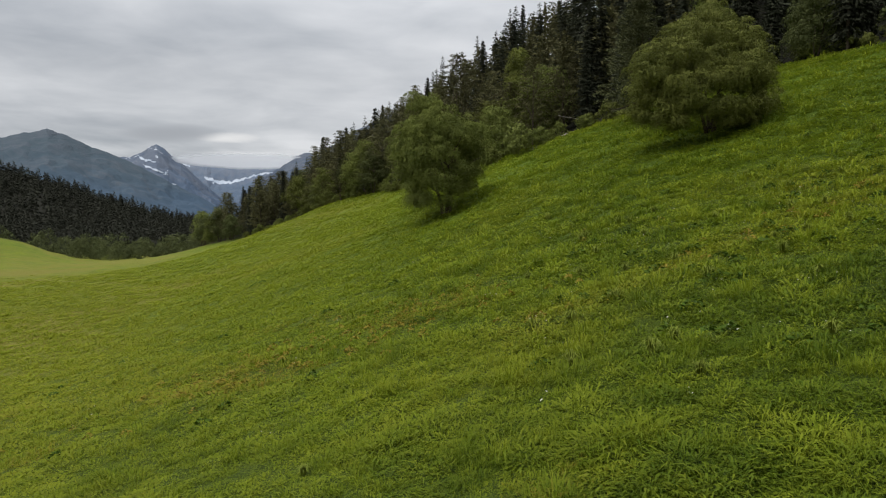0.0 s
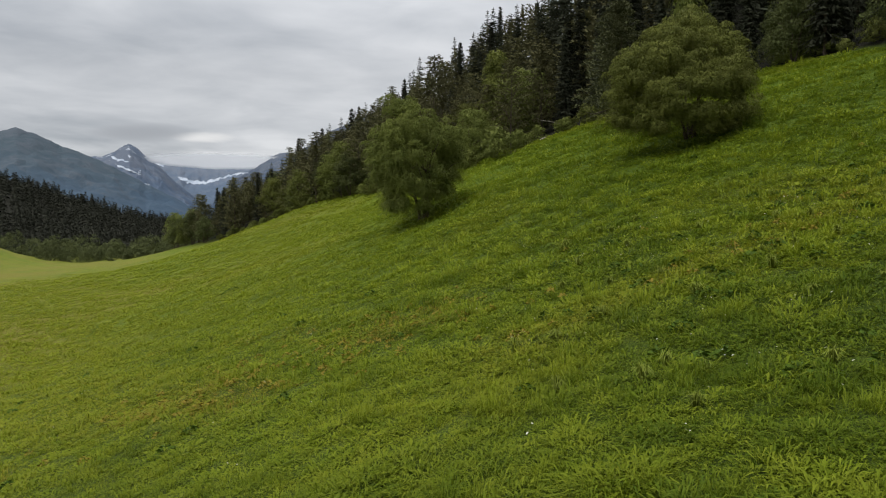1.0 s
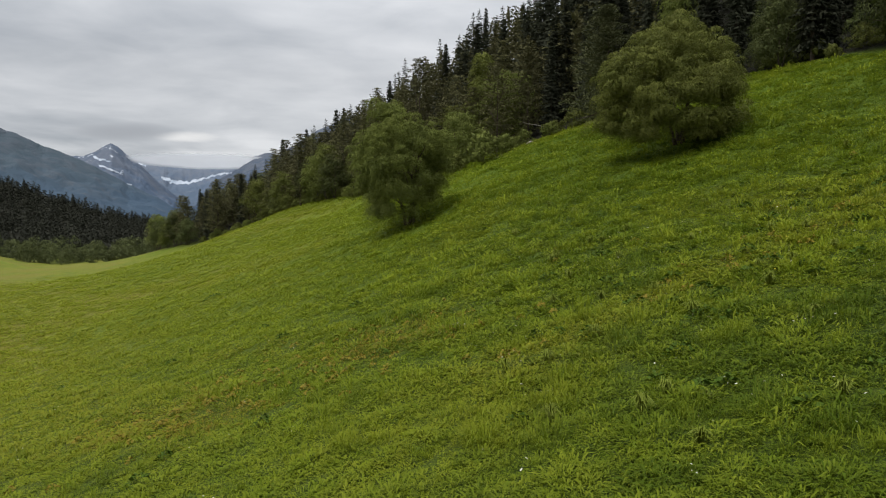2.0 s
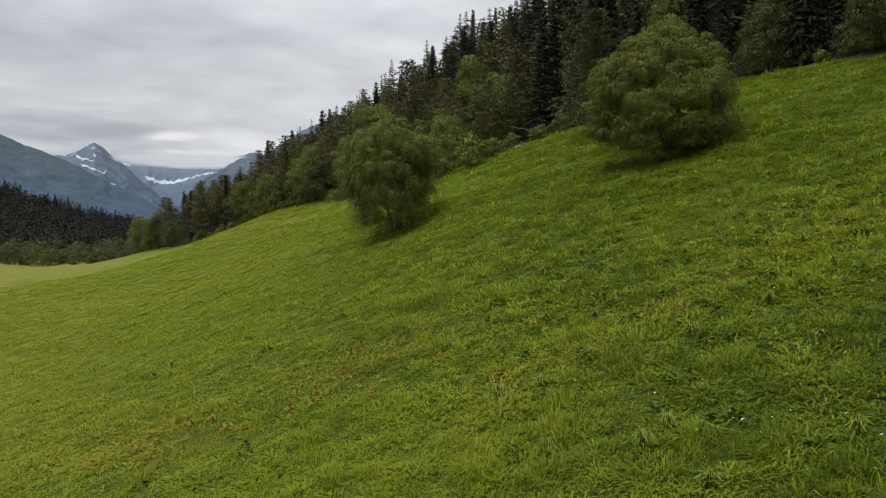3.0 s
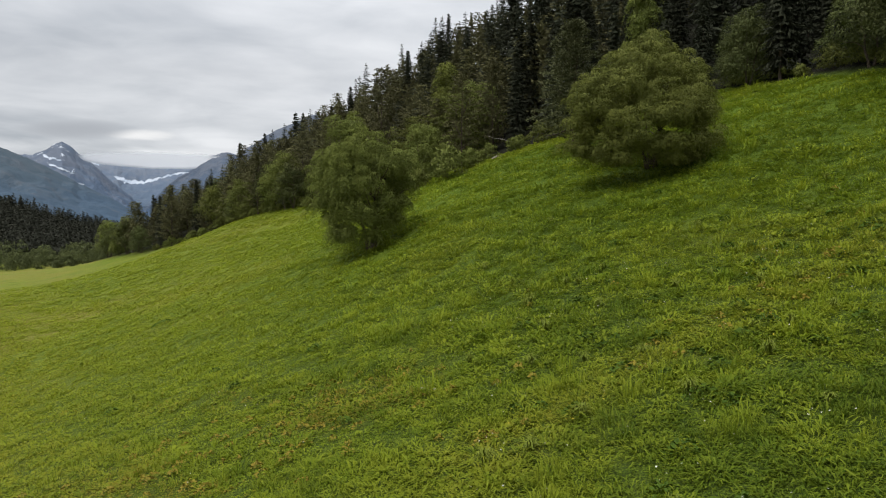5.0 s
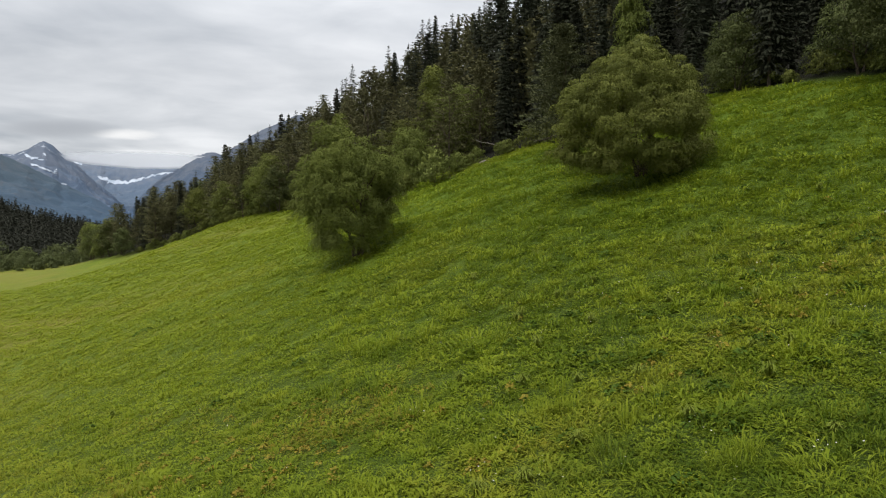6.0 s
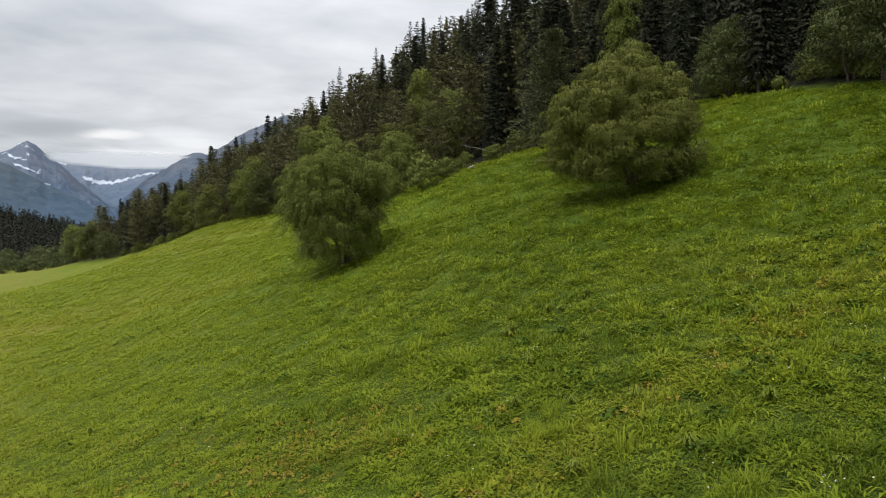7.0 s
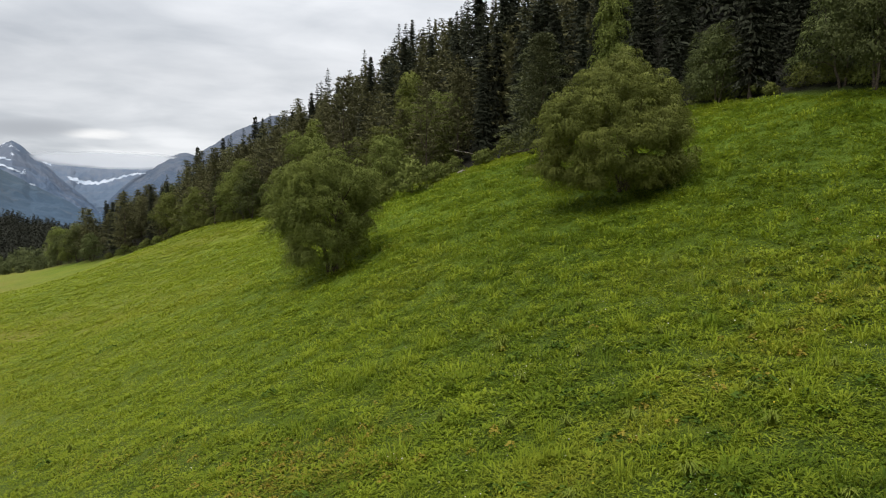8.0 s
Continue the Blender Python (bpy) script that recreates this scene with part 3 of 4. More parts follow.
def pine_crown(h, w, base, pads, per, rng, spray=0.5, sharp=1.5, droop=0.10):
    """Flat pads of needle sprays on boughs that leave the trunk in uneven tiers, with dark gaps between the tiers."""
    C, D, L, N = [], [], [], []
    up = np.array([0, 0, 1.0])
    for i in range(pads):
        t = min(0.985, ((i + rng.uniform(0.1, 0.9)) / pads) ** 0.85)
        a = i * 2.39996 + rng.uniform(-0.6, 0.6)
        edge = w * 0.5 * (1 - t ** sharp) ** 0.8 * (0.55 + 0.45 * min(1.0, t * 6 + 0.3))
        rr = edge * rng.uniform(0.42, 1.04)
        size = w * rng.uniform(0.075, 0.135) * (1.15 - 0.55 * t) + 0.25
        out, side = np.array([math.cos(a), math.sin(a), 0]), np.array([-math.sin(a), math.cos(a), 0])
        z = base + (h - base) * t - droop * rr
        m = int(per * rng.uniform(0.75, 1.3) * (0.7 + 0.6 * (1 - t)))
        b, d = rng.uniform(0, 6.2832, m), np.sqrt(rng.random(m))
        u, v = np.cos(b) * d * 1.35, np.sin(b) * d
        lift = size * (0.34 * (1 - d ** 2) + 0.10 * u + rng.normal(scale=0.08, size=m))
        C.append(out * (rr + size * u)[:, None] + side * (size * v)[:, None] + up * (z + lift)[:, None])
        D.append(out * (0.6 + u)[:, None] + side * v[:, None] + up * 0.30 + rng.normal(scale=0.25, size=(m, 3)))
        L.append(spray * rng.uniform(0.7, 1.3, m))
        N.append(up * 1.0 + out * (0.35 + 0.35 * u)[:, None] + side * (0.35 * v)[:, None])
        k = max(2, m // 7)
        f = rng.random(k)
        C.append(out * (rr * f)[:, None] + up * (z - 0.15 - 0.2 * rng.random(k))[:, None] + rng.normal(scale=0.18, size=(k, 3)))
        D.append(np.tile(out, (k, 1)) + rng.normal(scale=0.5, size=(k, 3)))
        L.append(spray * rng.uniform(1.0, 1.6, k))
        N.append(np.tile(out * 0.8 + up * 0.2, (k, 1)))
    k = pads
    t, a = rng.uniform(0.0, 0.9, k), rng.uniform(0, 6.2832, k)
    rr = w * 0.5 * (1 - t ** sharp) ** 0.8 * rng.uniform(0.05, 0.6, k)
    C.append(np.stack([np.cos(a) * rr, np.sin(a) * rr, base + (h - base) * t], 1))
    D.append(rng.normal(size=(k, 3)))
    L.append(np.full(k, 2.6 * spray + 0.5))
    N.append(np.stack([np.cos(a), np.sin(a), -0.3 + 0 * a], 1))
    L = np.concatenate(L)
    return leaves(np.concatenate(C), np.concatenate(D), L, L * 0.42, rng, np.concatenate(N), 0.2)


def random_domes(h, w, count, rng):
    """Domes that fill a rounded crown from near the ground to the top."""
    made = []
    for i in range(count):
        t = 0.30 + 0.70 * ((i + 0.6) / count) ** 0.9
        a = i * 2.39996 + rng.uniform(-0.4, 0.4)
        r = w * rng.uniform(0.15, 0.21) * (1.1 - 0.35 * t)
        d = (w * 0.5 - r) * math.sin(math.pi * (0.22 + 0.72 * t)) ** 0.7 * rng.uniform(0.75, 1.05)
        made.append((d * math.cos(a), d * math.sin(a), h * t, r))
    return made


def limb_line(start, end, sag, k, rng):
    u = np.linspace(0, 1, k)[:, None]
    p = np.asarray(start) + (np.asarray(end) - np.asarray(start)) * u
    p[:, 2] += (sag * np.sin(np.pi * u[:, 0]))
    p[1:-1] += rng.normal(scale=0.12, size=(k - 2, 3))
    return p


def broad_tree(name, label, category, h, w, stems, mat, bark, seed, crown, thick=0.28, group=""):
    """A tree with stems that fork into limbs, and a crown that the given function makes."""
    rng = np.random.default_rng(seed)
    tree = tagged(new(name), label, category, group)
    for i in range(stems):
        a = i * 2.4 + rng.uniform(0, 0.8)
        lean = w * (0.0 if stems == 1 else 0.20)
        foot = np.array([math.cos(a), math.sin(a), 0]) * (0.0 if stems == 1 else thick * 1.1) + np.array([0, 0, -0.8])
        tip = np.array([math.cos(a) * lean, math.sin(a) * lean, h * rng.uniform(0.72, 0.88)])
        line = limb_line(foot, tip, 0.0, 8, rng)
        line[0], rad = foot, thick * (1.0 if stems == 1 else 0.75) * np.linspace(1.0, 0.15, 8) ** 0.9
        rad[0] *= 1.35
        trunk = part("trunk", mesh_np("trunk", *tube(line, rad, 8), smooth=True), bark, tree)
        for k in range(4 if stems > 1 else 6):
            s = line[2 + k % 4]
            b = a + rng.uniform(-1.3, 1.3) + k * 1.7
            e = s + np.array([math.cos(b) * w * 0.33, math.sin(b) * w * 0.33, h * rng.uniform(0.08, 0.28)])
            part("limb", mesh_np("limb", *tube(limb_line(s, e, 0.3, 6, rng), thick * np.linspace(0.38, 0.07, 6), 6), smooth=True), bark, trunk)
    part("crown", mesh_np("crown", *crown(rng)), mat, tree)
    return tree


def fir_crown(h, w, base, layers, per, rng, open_=0.0, spray=1.0, sprigs=True):
    """Whorls of drooping boughs; each bough is a spine of sprays with side sprigs."""
    C, D, L, W, N = [], [], [], [], []
    for i in range(layers):
        t = min(0.985, max(0.0, (i + rng.uniform(-0.3, 0.3)) / layers) ** 0.72)
        z = base + (h - base) * t
        reach = w * 0.5 * (1 - t) ** 0.62 * rng.uniform(0.80, 1.08) + 0.25
        count = max(5, int(per * (1 - 0.45 * t)))
        a = rng.uniform(0, 6.28) + np.arange(count) * 6.2832 / count + rng.normal(scale=0.25, size=count)
        out = np.stack([np.cos(a), np.sin(a), np.zeros(count)], 1)
        side = np.stack([-np.sin(a), np.cos(a), np.zeros(count)], 1)
        R = (reach * rng.uniform(0.7, 1.12, count))[:, None]
        lift = rng.normal(scale=0.30 * (h - base) / layers, size=(count, 1))
        drop = 0.50 * (1 - t) + 0.08 - open_ * 0.25 - 0.5 * max(0.0, t - 0.8)
        segs = (7 if reach > 1.6 else 4) if sprigs else 2
        for j in range(segs):
            f = (j + 0.6) / segs
            pos = out * R * f + np.array([0, 0, 1.0]) * (z + lift - drop * R * f ** 1.3 + 0.10 * R * f ** 3)
            way = out + np.array([0, 0, -drop * 0.9])
            C.append(pos)
            N.append(out * (0.35 + 0.4 * f) + np.array([0, 0, 0.9]))
            D.append(way + rng.normal(scale=0.12, size=way.shape))
            L.append(R[:, 0] / segs * 1.7)
            W.append((0.28 + 0.25 * max(0.0, t - 0.7) + (0.0 if sprigs else 0.3 * (1 - t))) * spray + 0.05 * R[:, 0] * (1 - f))
            for sgn in (-1, 1) if sprigs else ():
                reach2 = R * 0.30 * (1.05 - f)
                N.append(out * (0.35 + 0.4 * f) + side * sgn * 0.5 + np.array([0, 0, 0.7]))
                C.append(pos + side * sgn * reach2 * 0.6 - np.array([0, 0, 0.18]) * reach2)
                D.append(side * sgn + out * 0.75 + np.array([0, 0, -0.35 - drop]) + rng.normal(scale=0.2, size=pos.shape))
                L.append(reach2[:, 0] * 1.5 + (0.45 + 0.5 * max(0.0, t - 0.6)) * spray)
                W.append(np.full(count, 0.24 * spray))
    k = layers * 6
    t, a = rng.uniform(0.0, 0.88, k), rng.uniform(0, 6.2832, k)
    rr = w * 0.5 * (1 - t) ** 0.62 * rng.uniform(0.1, 0.66, k)
    C.append(np.stack([np.cos(a) * rr, np.sin(a) * rr, base + (h - base) * t], 1))
    D.append(np.stack([0.3 * np.cos(a), 0.3 * np.sin(a), -1 + 0 * a], 1) + rng.normal(scale=0.2, size=(k, 3)))
    L.append(np.full(k, 1.1))
    W.append(np.full(k, 0.5) * (1.1 - t))
    N.append(np.stack([np.cos(a), np.sin(a), 0.7 + 0 * a], 1))
    C.append(np.array([[0, 0, h - 0.5]] * 2))
    D.append(np.array([[0.05, 0, 1.0], [0, 0.05, 1.0]]))
    L.append(np.full(2, 1.8))
    W.append(np.full(2, 0.22))
    N.append(np.array([[0, -1.0, 0.4], [0.7, -0.7, 0.4]]))
    return leaves(np.concatenate(C), np.concatenate(D), np.concatenate(L), np.concatenate(W), rng, np.concatenate(N))


def fir_tree(name, label, h, w, base, layers, per, mat, seed, group="", open_=0.0, thick=0.3, category="fir tree"):
    rng = np.random.default_rng(seed)
    tree = tagged(new(name), label, category, group)
    line = limb_line((0, 0, -1.0), (0.2, 0.1, h * 0.97), 0.0, 9, rng)
    line[:, :2] *= 0.3
    part("trunk", mesh_np("trunk", *tube(line, thick * np.linspace(1.1, 0.06, 9), 7), smooth=True), M_BARK, tree)
    part("crown", mesh_np("crown", *fir_crown(h, w, base, layers, per, rng, open_)), mat, tree)
    return tree


def stand(ob, x, y, turn=0.0, scale=1.0):
    ob.matrix_world = Matrix.LocRotScale((x, y, at(x, y)), Euler((0, 0, turn)), (scale, scale, scale))
    return ob


# the three trees that stand out on the meadow
DOMES_A = ((-2.7, 0.5, 20.2, 2.09), (-4.4, -0.5, 18.6, 2.09), (-6.1, -1.5, 15.8, 2.56), (-7.2, -0.5, 12.8, 1.8), (-3.6, -3.2, 15.4, 2.85), (-1.0, -2.2, 16.6, 2.47), (1.2, -1.5, 16.2, 2.28), (3.2, -1.0, 15.2, 2.38),
           (4.4, -0.5, 13.0, 1.8), (4.9, 0.5, 11.0, 1.52), (1.7, -3.4, 13.4, 2.28), (-3.9, -4.6, 11.2, 2.47), (-1.5, -5.0, 10.9, 2.18), (-6.6, -2.4, 10.6, 1.9), (-6.1, -2.0, 8.4, 1.71), (-5.4, -2.6, 6.2, 1.61),
           (-4.9, -3.0, 4.0, 1.33), (-4.1, -3.2, 3.2, 1.14), (-1.7, -5.2, 7.4, 1.99), (-0.2, -4.6, 5.6, 1.52), (2.0, -3.2, 8.6, 1.9), (3.4, -1.4, 8.0, 1.52), (2.9, -0.5, 5.4, 1.23), (3.9, 0.8, 9.2, 1.61),
           (-4.2, -3.4, 4.6, 1.5), (-3.4, -4.4, 2.8, 1.1), (0.6, -3.8, 3.4, 1.1), (1.8, -2.6, 4.6, 1.3), (-3.9, -4.2, 9.0, 1.9))
BACK_A = ((0, 4.5, 16, 3.2), (-5, 4, 14, 3.2), (3.4, 3.5, 12, 2.8), (0, 5.2, 9.5, 2.8), (-6.5, 2.5, 8.5, 2.4))
DOMES_C = ((-1.0, -0.5, 17.4, 2.4), (1.6, 0, 16.8, 2.3), (-4.4, -0.5, 15.6, 2.4), (4.0, -0.5, 15.4, 2.2), (6.2, 0.3, 14.2, 1.5), (-2.6, -3.0, 14.6, 2.6), (1.4, -3.0, 14.4, 2.5), (-6.6, -1.5, 13.2, 2.1),
           (-8.6, -1.0, 11.2, 1.9), (-9.8, -0.5, 9.0, 1.6), (5.0, -2.2, 12.2, 2.2), (6.4, -0.6, 10.8, 1.7), (-5.2, -4.6, 11.2, 2.6), (-1.4, -5.6, 11.0, 2.5), (2.4, -5.2, 11.2, 2.4), (5.0, -3.6, 8.8, 2.0),
           (6.6, -0.5, 7.4, 1.6), (-8.4, -3.0, 8.0, 2.1), (-5.8, -6.0, 7.2, 2.2), (-2.2, -7.0, 7.2, 2.2), (1.2, -6.8, 7.6, 2.1), (4.2, -5.2, 5.8, 1.8), (-9.2, -1.5, 5.4, 1.7), (-7.2, -4.6, 4.4, 1.7),
           (-4.2, -7.0, 4.0, 1.6), (-0.8, -7.6, 4.2, 1.6), (2.4, -6.6, 3.8, 1.5), (6.0, -1.6, 4.4, 1.4),
           (-1.5, -5.5, 2.8, 1.3), (1.5, -5.0, 2.8, 1.3), (-3.5, -5.2, 2.8, 1.3), (4.0, -4.0, 2.8, 1.3), (-8.6, -2.6, 3.4, 1.4), (-6.6, -3.6, 2.4, 1.2),
           (-9.6, -0.6, 6.6, 1.6), (-10.2, -0.2, 4.2, 1.4), (-5.4, -5.4, 2.6, 1.2), (0.0, -6.4, 2.4, 1.1), (3.2, -3.4, 2.4, 1.2), (-8.8, -0.6, 2.2, 1.1), (-4.6, -4.6, 5.4, 1.7), (-6.0, -2.6, 4.8, 1.6), (0.4, -4.6, 5.2, 1.6))
BACK_C = ((0, 4.5, 14, 3.4), (-5, 4.5, 11.5, 3.2), (4.8, 4, 10.5, 2.8))


def birch_crown(shape, back, leaf, tuft, hang):
    def made(rng):
        front = [(x + rng.uniform(-0.4, 0.4), y, top + rng.uniform(-0.9, 0.8), r * rng.uniform(0.88, 1.1)) for x, y, top, r in shape]
        return join([weeping_crown(front, 36, 7, leaf, rng, tuft, hang), weeping_crown(back, 20, 5, leaf * 1.3, rng, tuft, hang)])
    return made


def pine_maker(*values):
    return lambda rng: pine_crown(values[0], values[1], values[2], values[3], values[4], rng, *values[5:])


def leafy_maker(domes, strands, beads, leaf, tuft, hang):
    return lambda rng: weeping_crown(domes, strands, beads, leaf, rng, tuft, hang)


stand(broad_tree("birch_tree", "large weeping birch with several stems on the meadow", "birch", 17.0, 15.0, 4, M_BIRCH, M_BARK, 5, birch_crown(DOMES_A, BACK_A, 0.13, 0.8, 1.3), 0.40), 0.5, 114.8)
stand(broad_tree("birch_tree", "broad rounded birch standing before the dark wood", "birch", 15.0, 16.0, 4, M_BIRCH, M_BARK, 9, birch_crown(DOMES_C, BACK_C, 0.125, 0.72, 1.0), 0.36), 37.2, 99.0)
pine = broad_tree("pine_tree", "dark pine with layered boughs beside the birch", "pine", 20.0, 13.0, 1, M_DARK_PINE, M_BARK, 14, pine_maker(21.5, 15.0, 2.2, 130, 130, 0.40, 1.35, 0.06), 0.42)
part("limb", mesh_np("limb", *tube(((0, 0, 2.9), (-1.6, -0.4, 2.7), (-3.2, -0.6, 2.0), (-4.8, -0.5, 1.7), (-6.0, -0.6, 2.1)), (0.17, 0.14, 0.11, 0.07, 0.03), 6), smooth=True), M_BARK, pine.children[0], "bare low limb")
stand(pine, 35.5, 128.6, 0.0)


# ---- the wood ----
LEAF_LABEL, FIR_LABEL, PINE_LABEL = "leafy green tree at the edge of the wood", "tall dark green fir in the wood", "dull green pine with rounded boughs in the wood"
KINDS = {"fir": [], "pine": [], "broad": []}
for k in range(5):
    KINDS["fir"].append(fir_tree("fir_tree", FIR_LABEL, 25 + 1.5 * k, 7.6 + 0.7 * (k % 3), 0.8 + 0.4 * k, 44, 8, M_NEEDLE, 40 + k, "trees of the wood"))
for k in range(4):
    tall = 22 + 2 * (k % 3)
    KINDS["pine"].append(broad_tree("pine_tree", PINE_LABEL, "pine", tall - 1.5, 8.0 + k, 1, M_PINE, M_BARK, 60 + k, pine_maker(tall, 9.5 + k, 2.5, 78, 46, 0.52, 2.4 + 0.5 * k), 0.32, "trees of the wood"))
for k in range(4):
    KINDS["broad"].append(broad_tree("broadleaf_tree", LEAF_LABEL, "tree", 13 + 1.5 * k, 11.0 + k, 2, M_OLIVE if k in (1, 3) else M_BROAD, M_BARK, 80 + k,
                                     leafy_maker(random_domes(14 + 1.5 * k, 11.5 + k, 12, np.random.default_rng(180 + k)), 25, 4, 0.205, 1.1, 1.35), 0.26, "trees of the wood"))
SLIM = [(0.9 * math.cos(2.4 * i) * (1 - i / 16), 0.9 * math.sin(2.4 * i) * (1 - i / 16), 5.5 + 1.15 * i, 1.75 - 0.085 * i) for i in range(12)]
KINDS["slim"] = [broad_tree("birch_tree", "slender light green birch among dark firs", "birch", 16.5, 5.5, 1, M_BIRCH, M_BARK, 95, leafy_maker(SLIM, 26, 5, 0.19, 0.9, 1.3), 0.2, "trees of the wood")]
used = {}
TALL = {"fir": [25, 26.5, 28, 29.5, 31], "pine": [22, 24, 26, 22], "broad": [14, 15.5, 17, 18.5], "slim": [18.2]}


def plant(kind, k, x, y, scale, turn):
    """The first use of a tree stands where it is wanted; later ones are copies."""
    src = KINDS[kind][k % len(KINDS[kind])]
    if src.name not in used:
        used[src.name] = 1
        return stand(src, x, y, turn, scale)
    return copy_thing(src, Matrix.LocRotScale((x, y, at(x, y)), Euler((0, 0, turn)), (scale, scale, scale)) @ Matrix.Diagonal((1 / src.scale[0], 1 / src.scale[1], 1 / src.scale[2], 1)))


rng = np.random.default_rng(2)
TAKEN = []


def free(x, y, gap):
    if any((x - a) ** 2 + (y - b) ** 2 < gap * gap for a, b in TAKEN):
        return False
    TAKEN.append((x, y))
    return True


# trees whose place and top are known
for kind, k, x, y, top in (("broad", 3, -37, 305, 34), ("pine", 2, 3.4, 178.5, 42.5), ("broad", 1, 13, 172, 29), ("broad", 3, 22, 175, 37.5), ("slim", 0, -4, 218, 38.5), ("slim", 0, 19, 182, 45), ("broad", 3, 6, 200, 31.5), ("fir", 4, 32.4, 290, 89),
                           ("fir", 2, 36, 287, 83), ("fir", 1, 14.7, 262.7, 67.5), ("fir", 3, -15.8, 423, 76), ("fir", 2, -44.8, 470, 77), ("fir", 0, -54.4, 400, 54.5), ("fir", 1, -74.4, 441, 54),
                           ("pine", 1, -112, 418, 22), ("fir", 2, 33, 196, 57), ("fir", 3, 39, 176, 56), ("fir", 4, 46, 168, 58), ("broad", 0, 73, 105, 44), ("pine", 1, -8, 236, 43), ("slim", 0, 54.4, 145.3, 54.1), ("fir", 4, 44, 190, 73), ("fir", 2, 41, 206, 78), ("fir", 3, 49, 200, 82), ("fir", 1, 53, 184, 76), ("fir", 4, 60, 176, 76), ("fir", 2, 66, 166, 75), ("fir", 0, 34, 169, 46), ("fir", 2, 41, 163, 50),
                           ("fir", 1, 48, 158, 52), ("fir", 3, 55, 154, 56), ("pine", 0, 29, 172, 44),
                           ("fir", 4, 88, 160, 82), ("fir", 3, 79, 171, 79), ("fir", 2, 36.5, 177, 52), ("fir", 1, 95, 158, 83), ("fir", 0, 72, 182, 77), ("fir", 2, 86, 140, 72)):
    free(x, y, 0)
    plant(kind, k, x, y, (top - at(x, y)) / TALL[kind][k], k * 1.3)
free(-50, 314, 0)
stand(broad_tree("pine_tree", "spreading pine with a bare trunk at the wood's edge", "pine", 16.0, 15.0, 1, M_PINE, M_BARK, 71, pine_maker(17.0, 17.5, 3.4, 90, 60, 0.5, 1.9, 0.12), 0.5), -50, 314)
# the rest of the front of the wood
tries = 0
while len(TAKEN) < 180 and tries < 6000:
    tries += 1
    y = rng.uniform(60, 420)
    deep = rng.random() ** 1.6 * 46 + 0.5
    x = float(np.interp(y, EDGE_Y, EDGE_X)) + deep
    if not free(x, y, 4.6):
        continue
    p_broad = 0.55 * math.exp(-deep / 8) if y > 160 else 0.5 * math.exp(-deep / 8)
    u = rng.random()
    kind = "broad" if u < p_broad else ("pine" if u < p_broad + (0.6 if 165 < y < 250 else 0.66 if y > 250 else 0.0) else "fir")
    which = int(rng.integers(0, 12))
    plant(kind, which - which % 2 if kind == "broad" and y < 150 else which, x, y, rng.uniform(0.74, 0.90 if y > 250 else 1.12) if kind == "fir" else rng.uniform(0.78, 1.1), rng.uniform(0, 6.28))


def far_tree_points(count, region, gap):
    pts, cells, tried = [], {}, 0
    while len(pts) < count and tried < count * 12:
        tried += 1
        x, y = region()
        key = (int(x // gap), int(y // gap))
        if key in cells:
            continue
        cells[key] = 1
        pts.append((x, y))
    return pts


def build_back_wood():
    """The wood farther up the slope, one mass of firs."""
    g = np.random.default_rng(7)
    shapes = [fir_crown(h, 7.8, 1.0, 27, 7, g, 0.0, 1.25, False) for h in (24, 27, 30)]

    def region():
        y = 70 + 480 * g.random() ** 1.15
        return float(np.interp(y, EDGE_Y, EDGE_X)) + (40 if y > 240 else 22) + g.random() ** 1.3 * (175 if 120 < y < 340 else 110), y

    rounded = [pine_crown(h, 9.5, 2.0, 34, 12, g, 0.9, 2.6) for h in (20, 23)]
    firs, pines = [], []
    for x, y in far_tree_points(800, region, 6.4):
        pieces = pines if y > 165 and g.random() < 0.72 else firs
        v, f, n = rounded[int(g.integers(0, 2))] if pieces is pines else shapes[int(g.integers(0, 3))]
        c, s, k = math.cos(x), math.sin(x), g.uniform(0.72, 0.92 if y > 240 else 1.12)
        pieces.append((np.stack([(v[:, 0] * c - v[:, 1] * s) * k + x, (v[:, 0] * s + v[:, 1] * c) * k + y, v[:, 2] * k + at(x, y)], 1), f, np.stack([n[:, 0] * c - n[:, 1] * s, n[:, 0] * s + n[:, 1] * c, n[:, 2]], 1)))
    tagged(part("back_wood", mesh_np("back_wood", *join(firs)), M_NEEDLE), "dense dark fir wood climbing the slope", "wood", kind="stuff")
    tagged(part("back_pinewood", mesh_np("back_pinewood", *join(pines)), M_PINE), "dull green pines among the firs up the slope", "wood", kind="stuff")


build_back_wood()


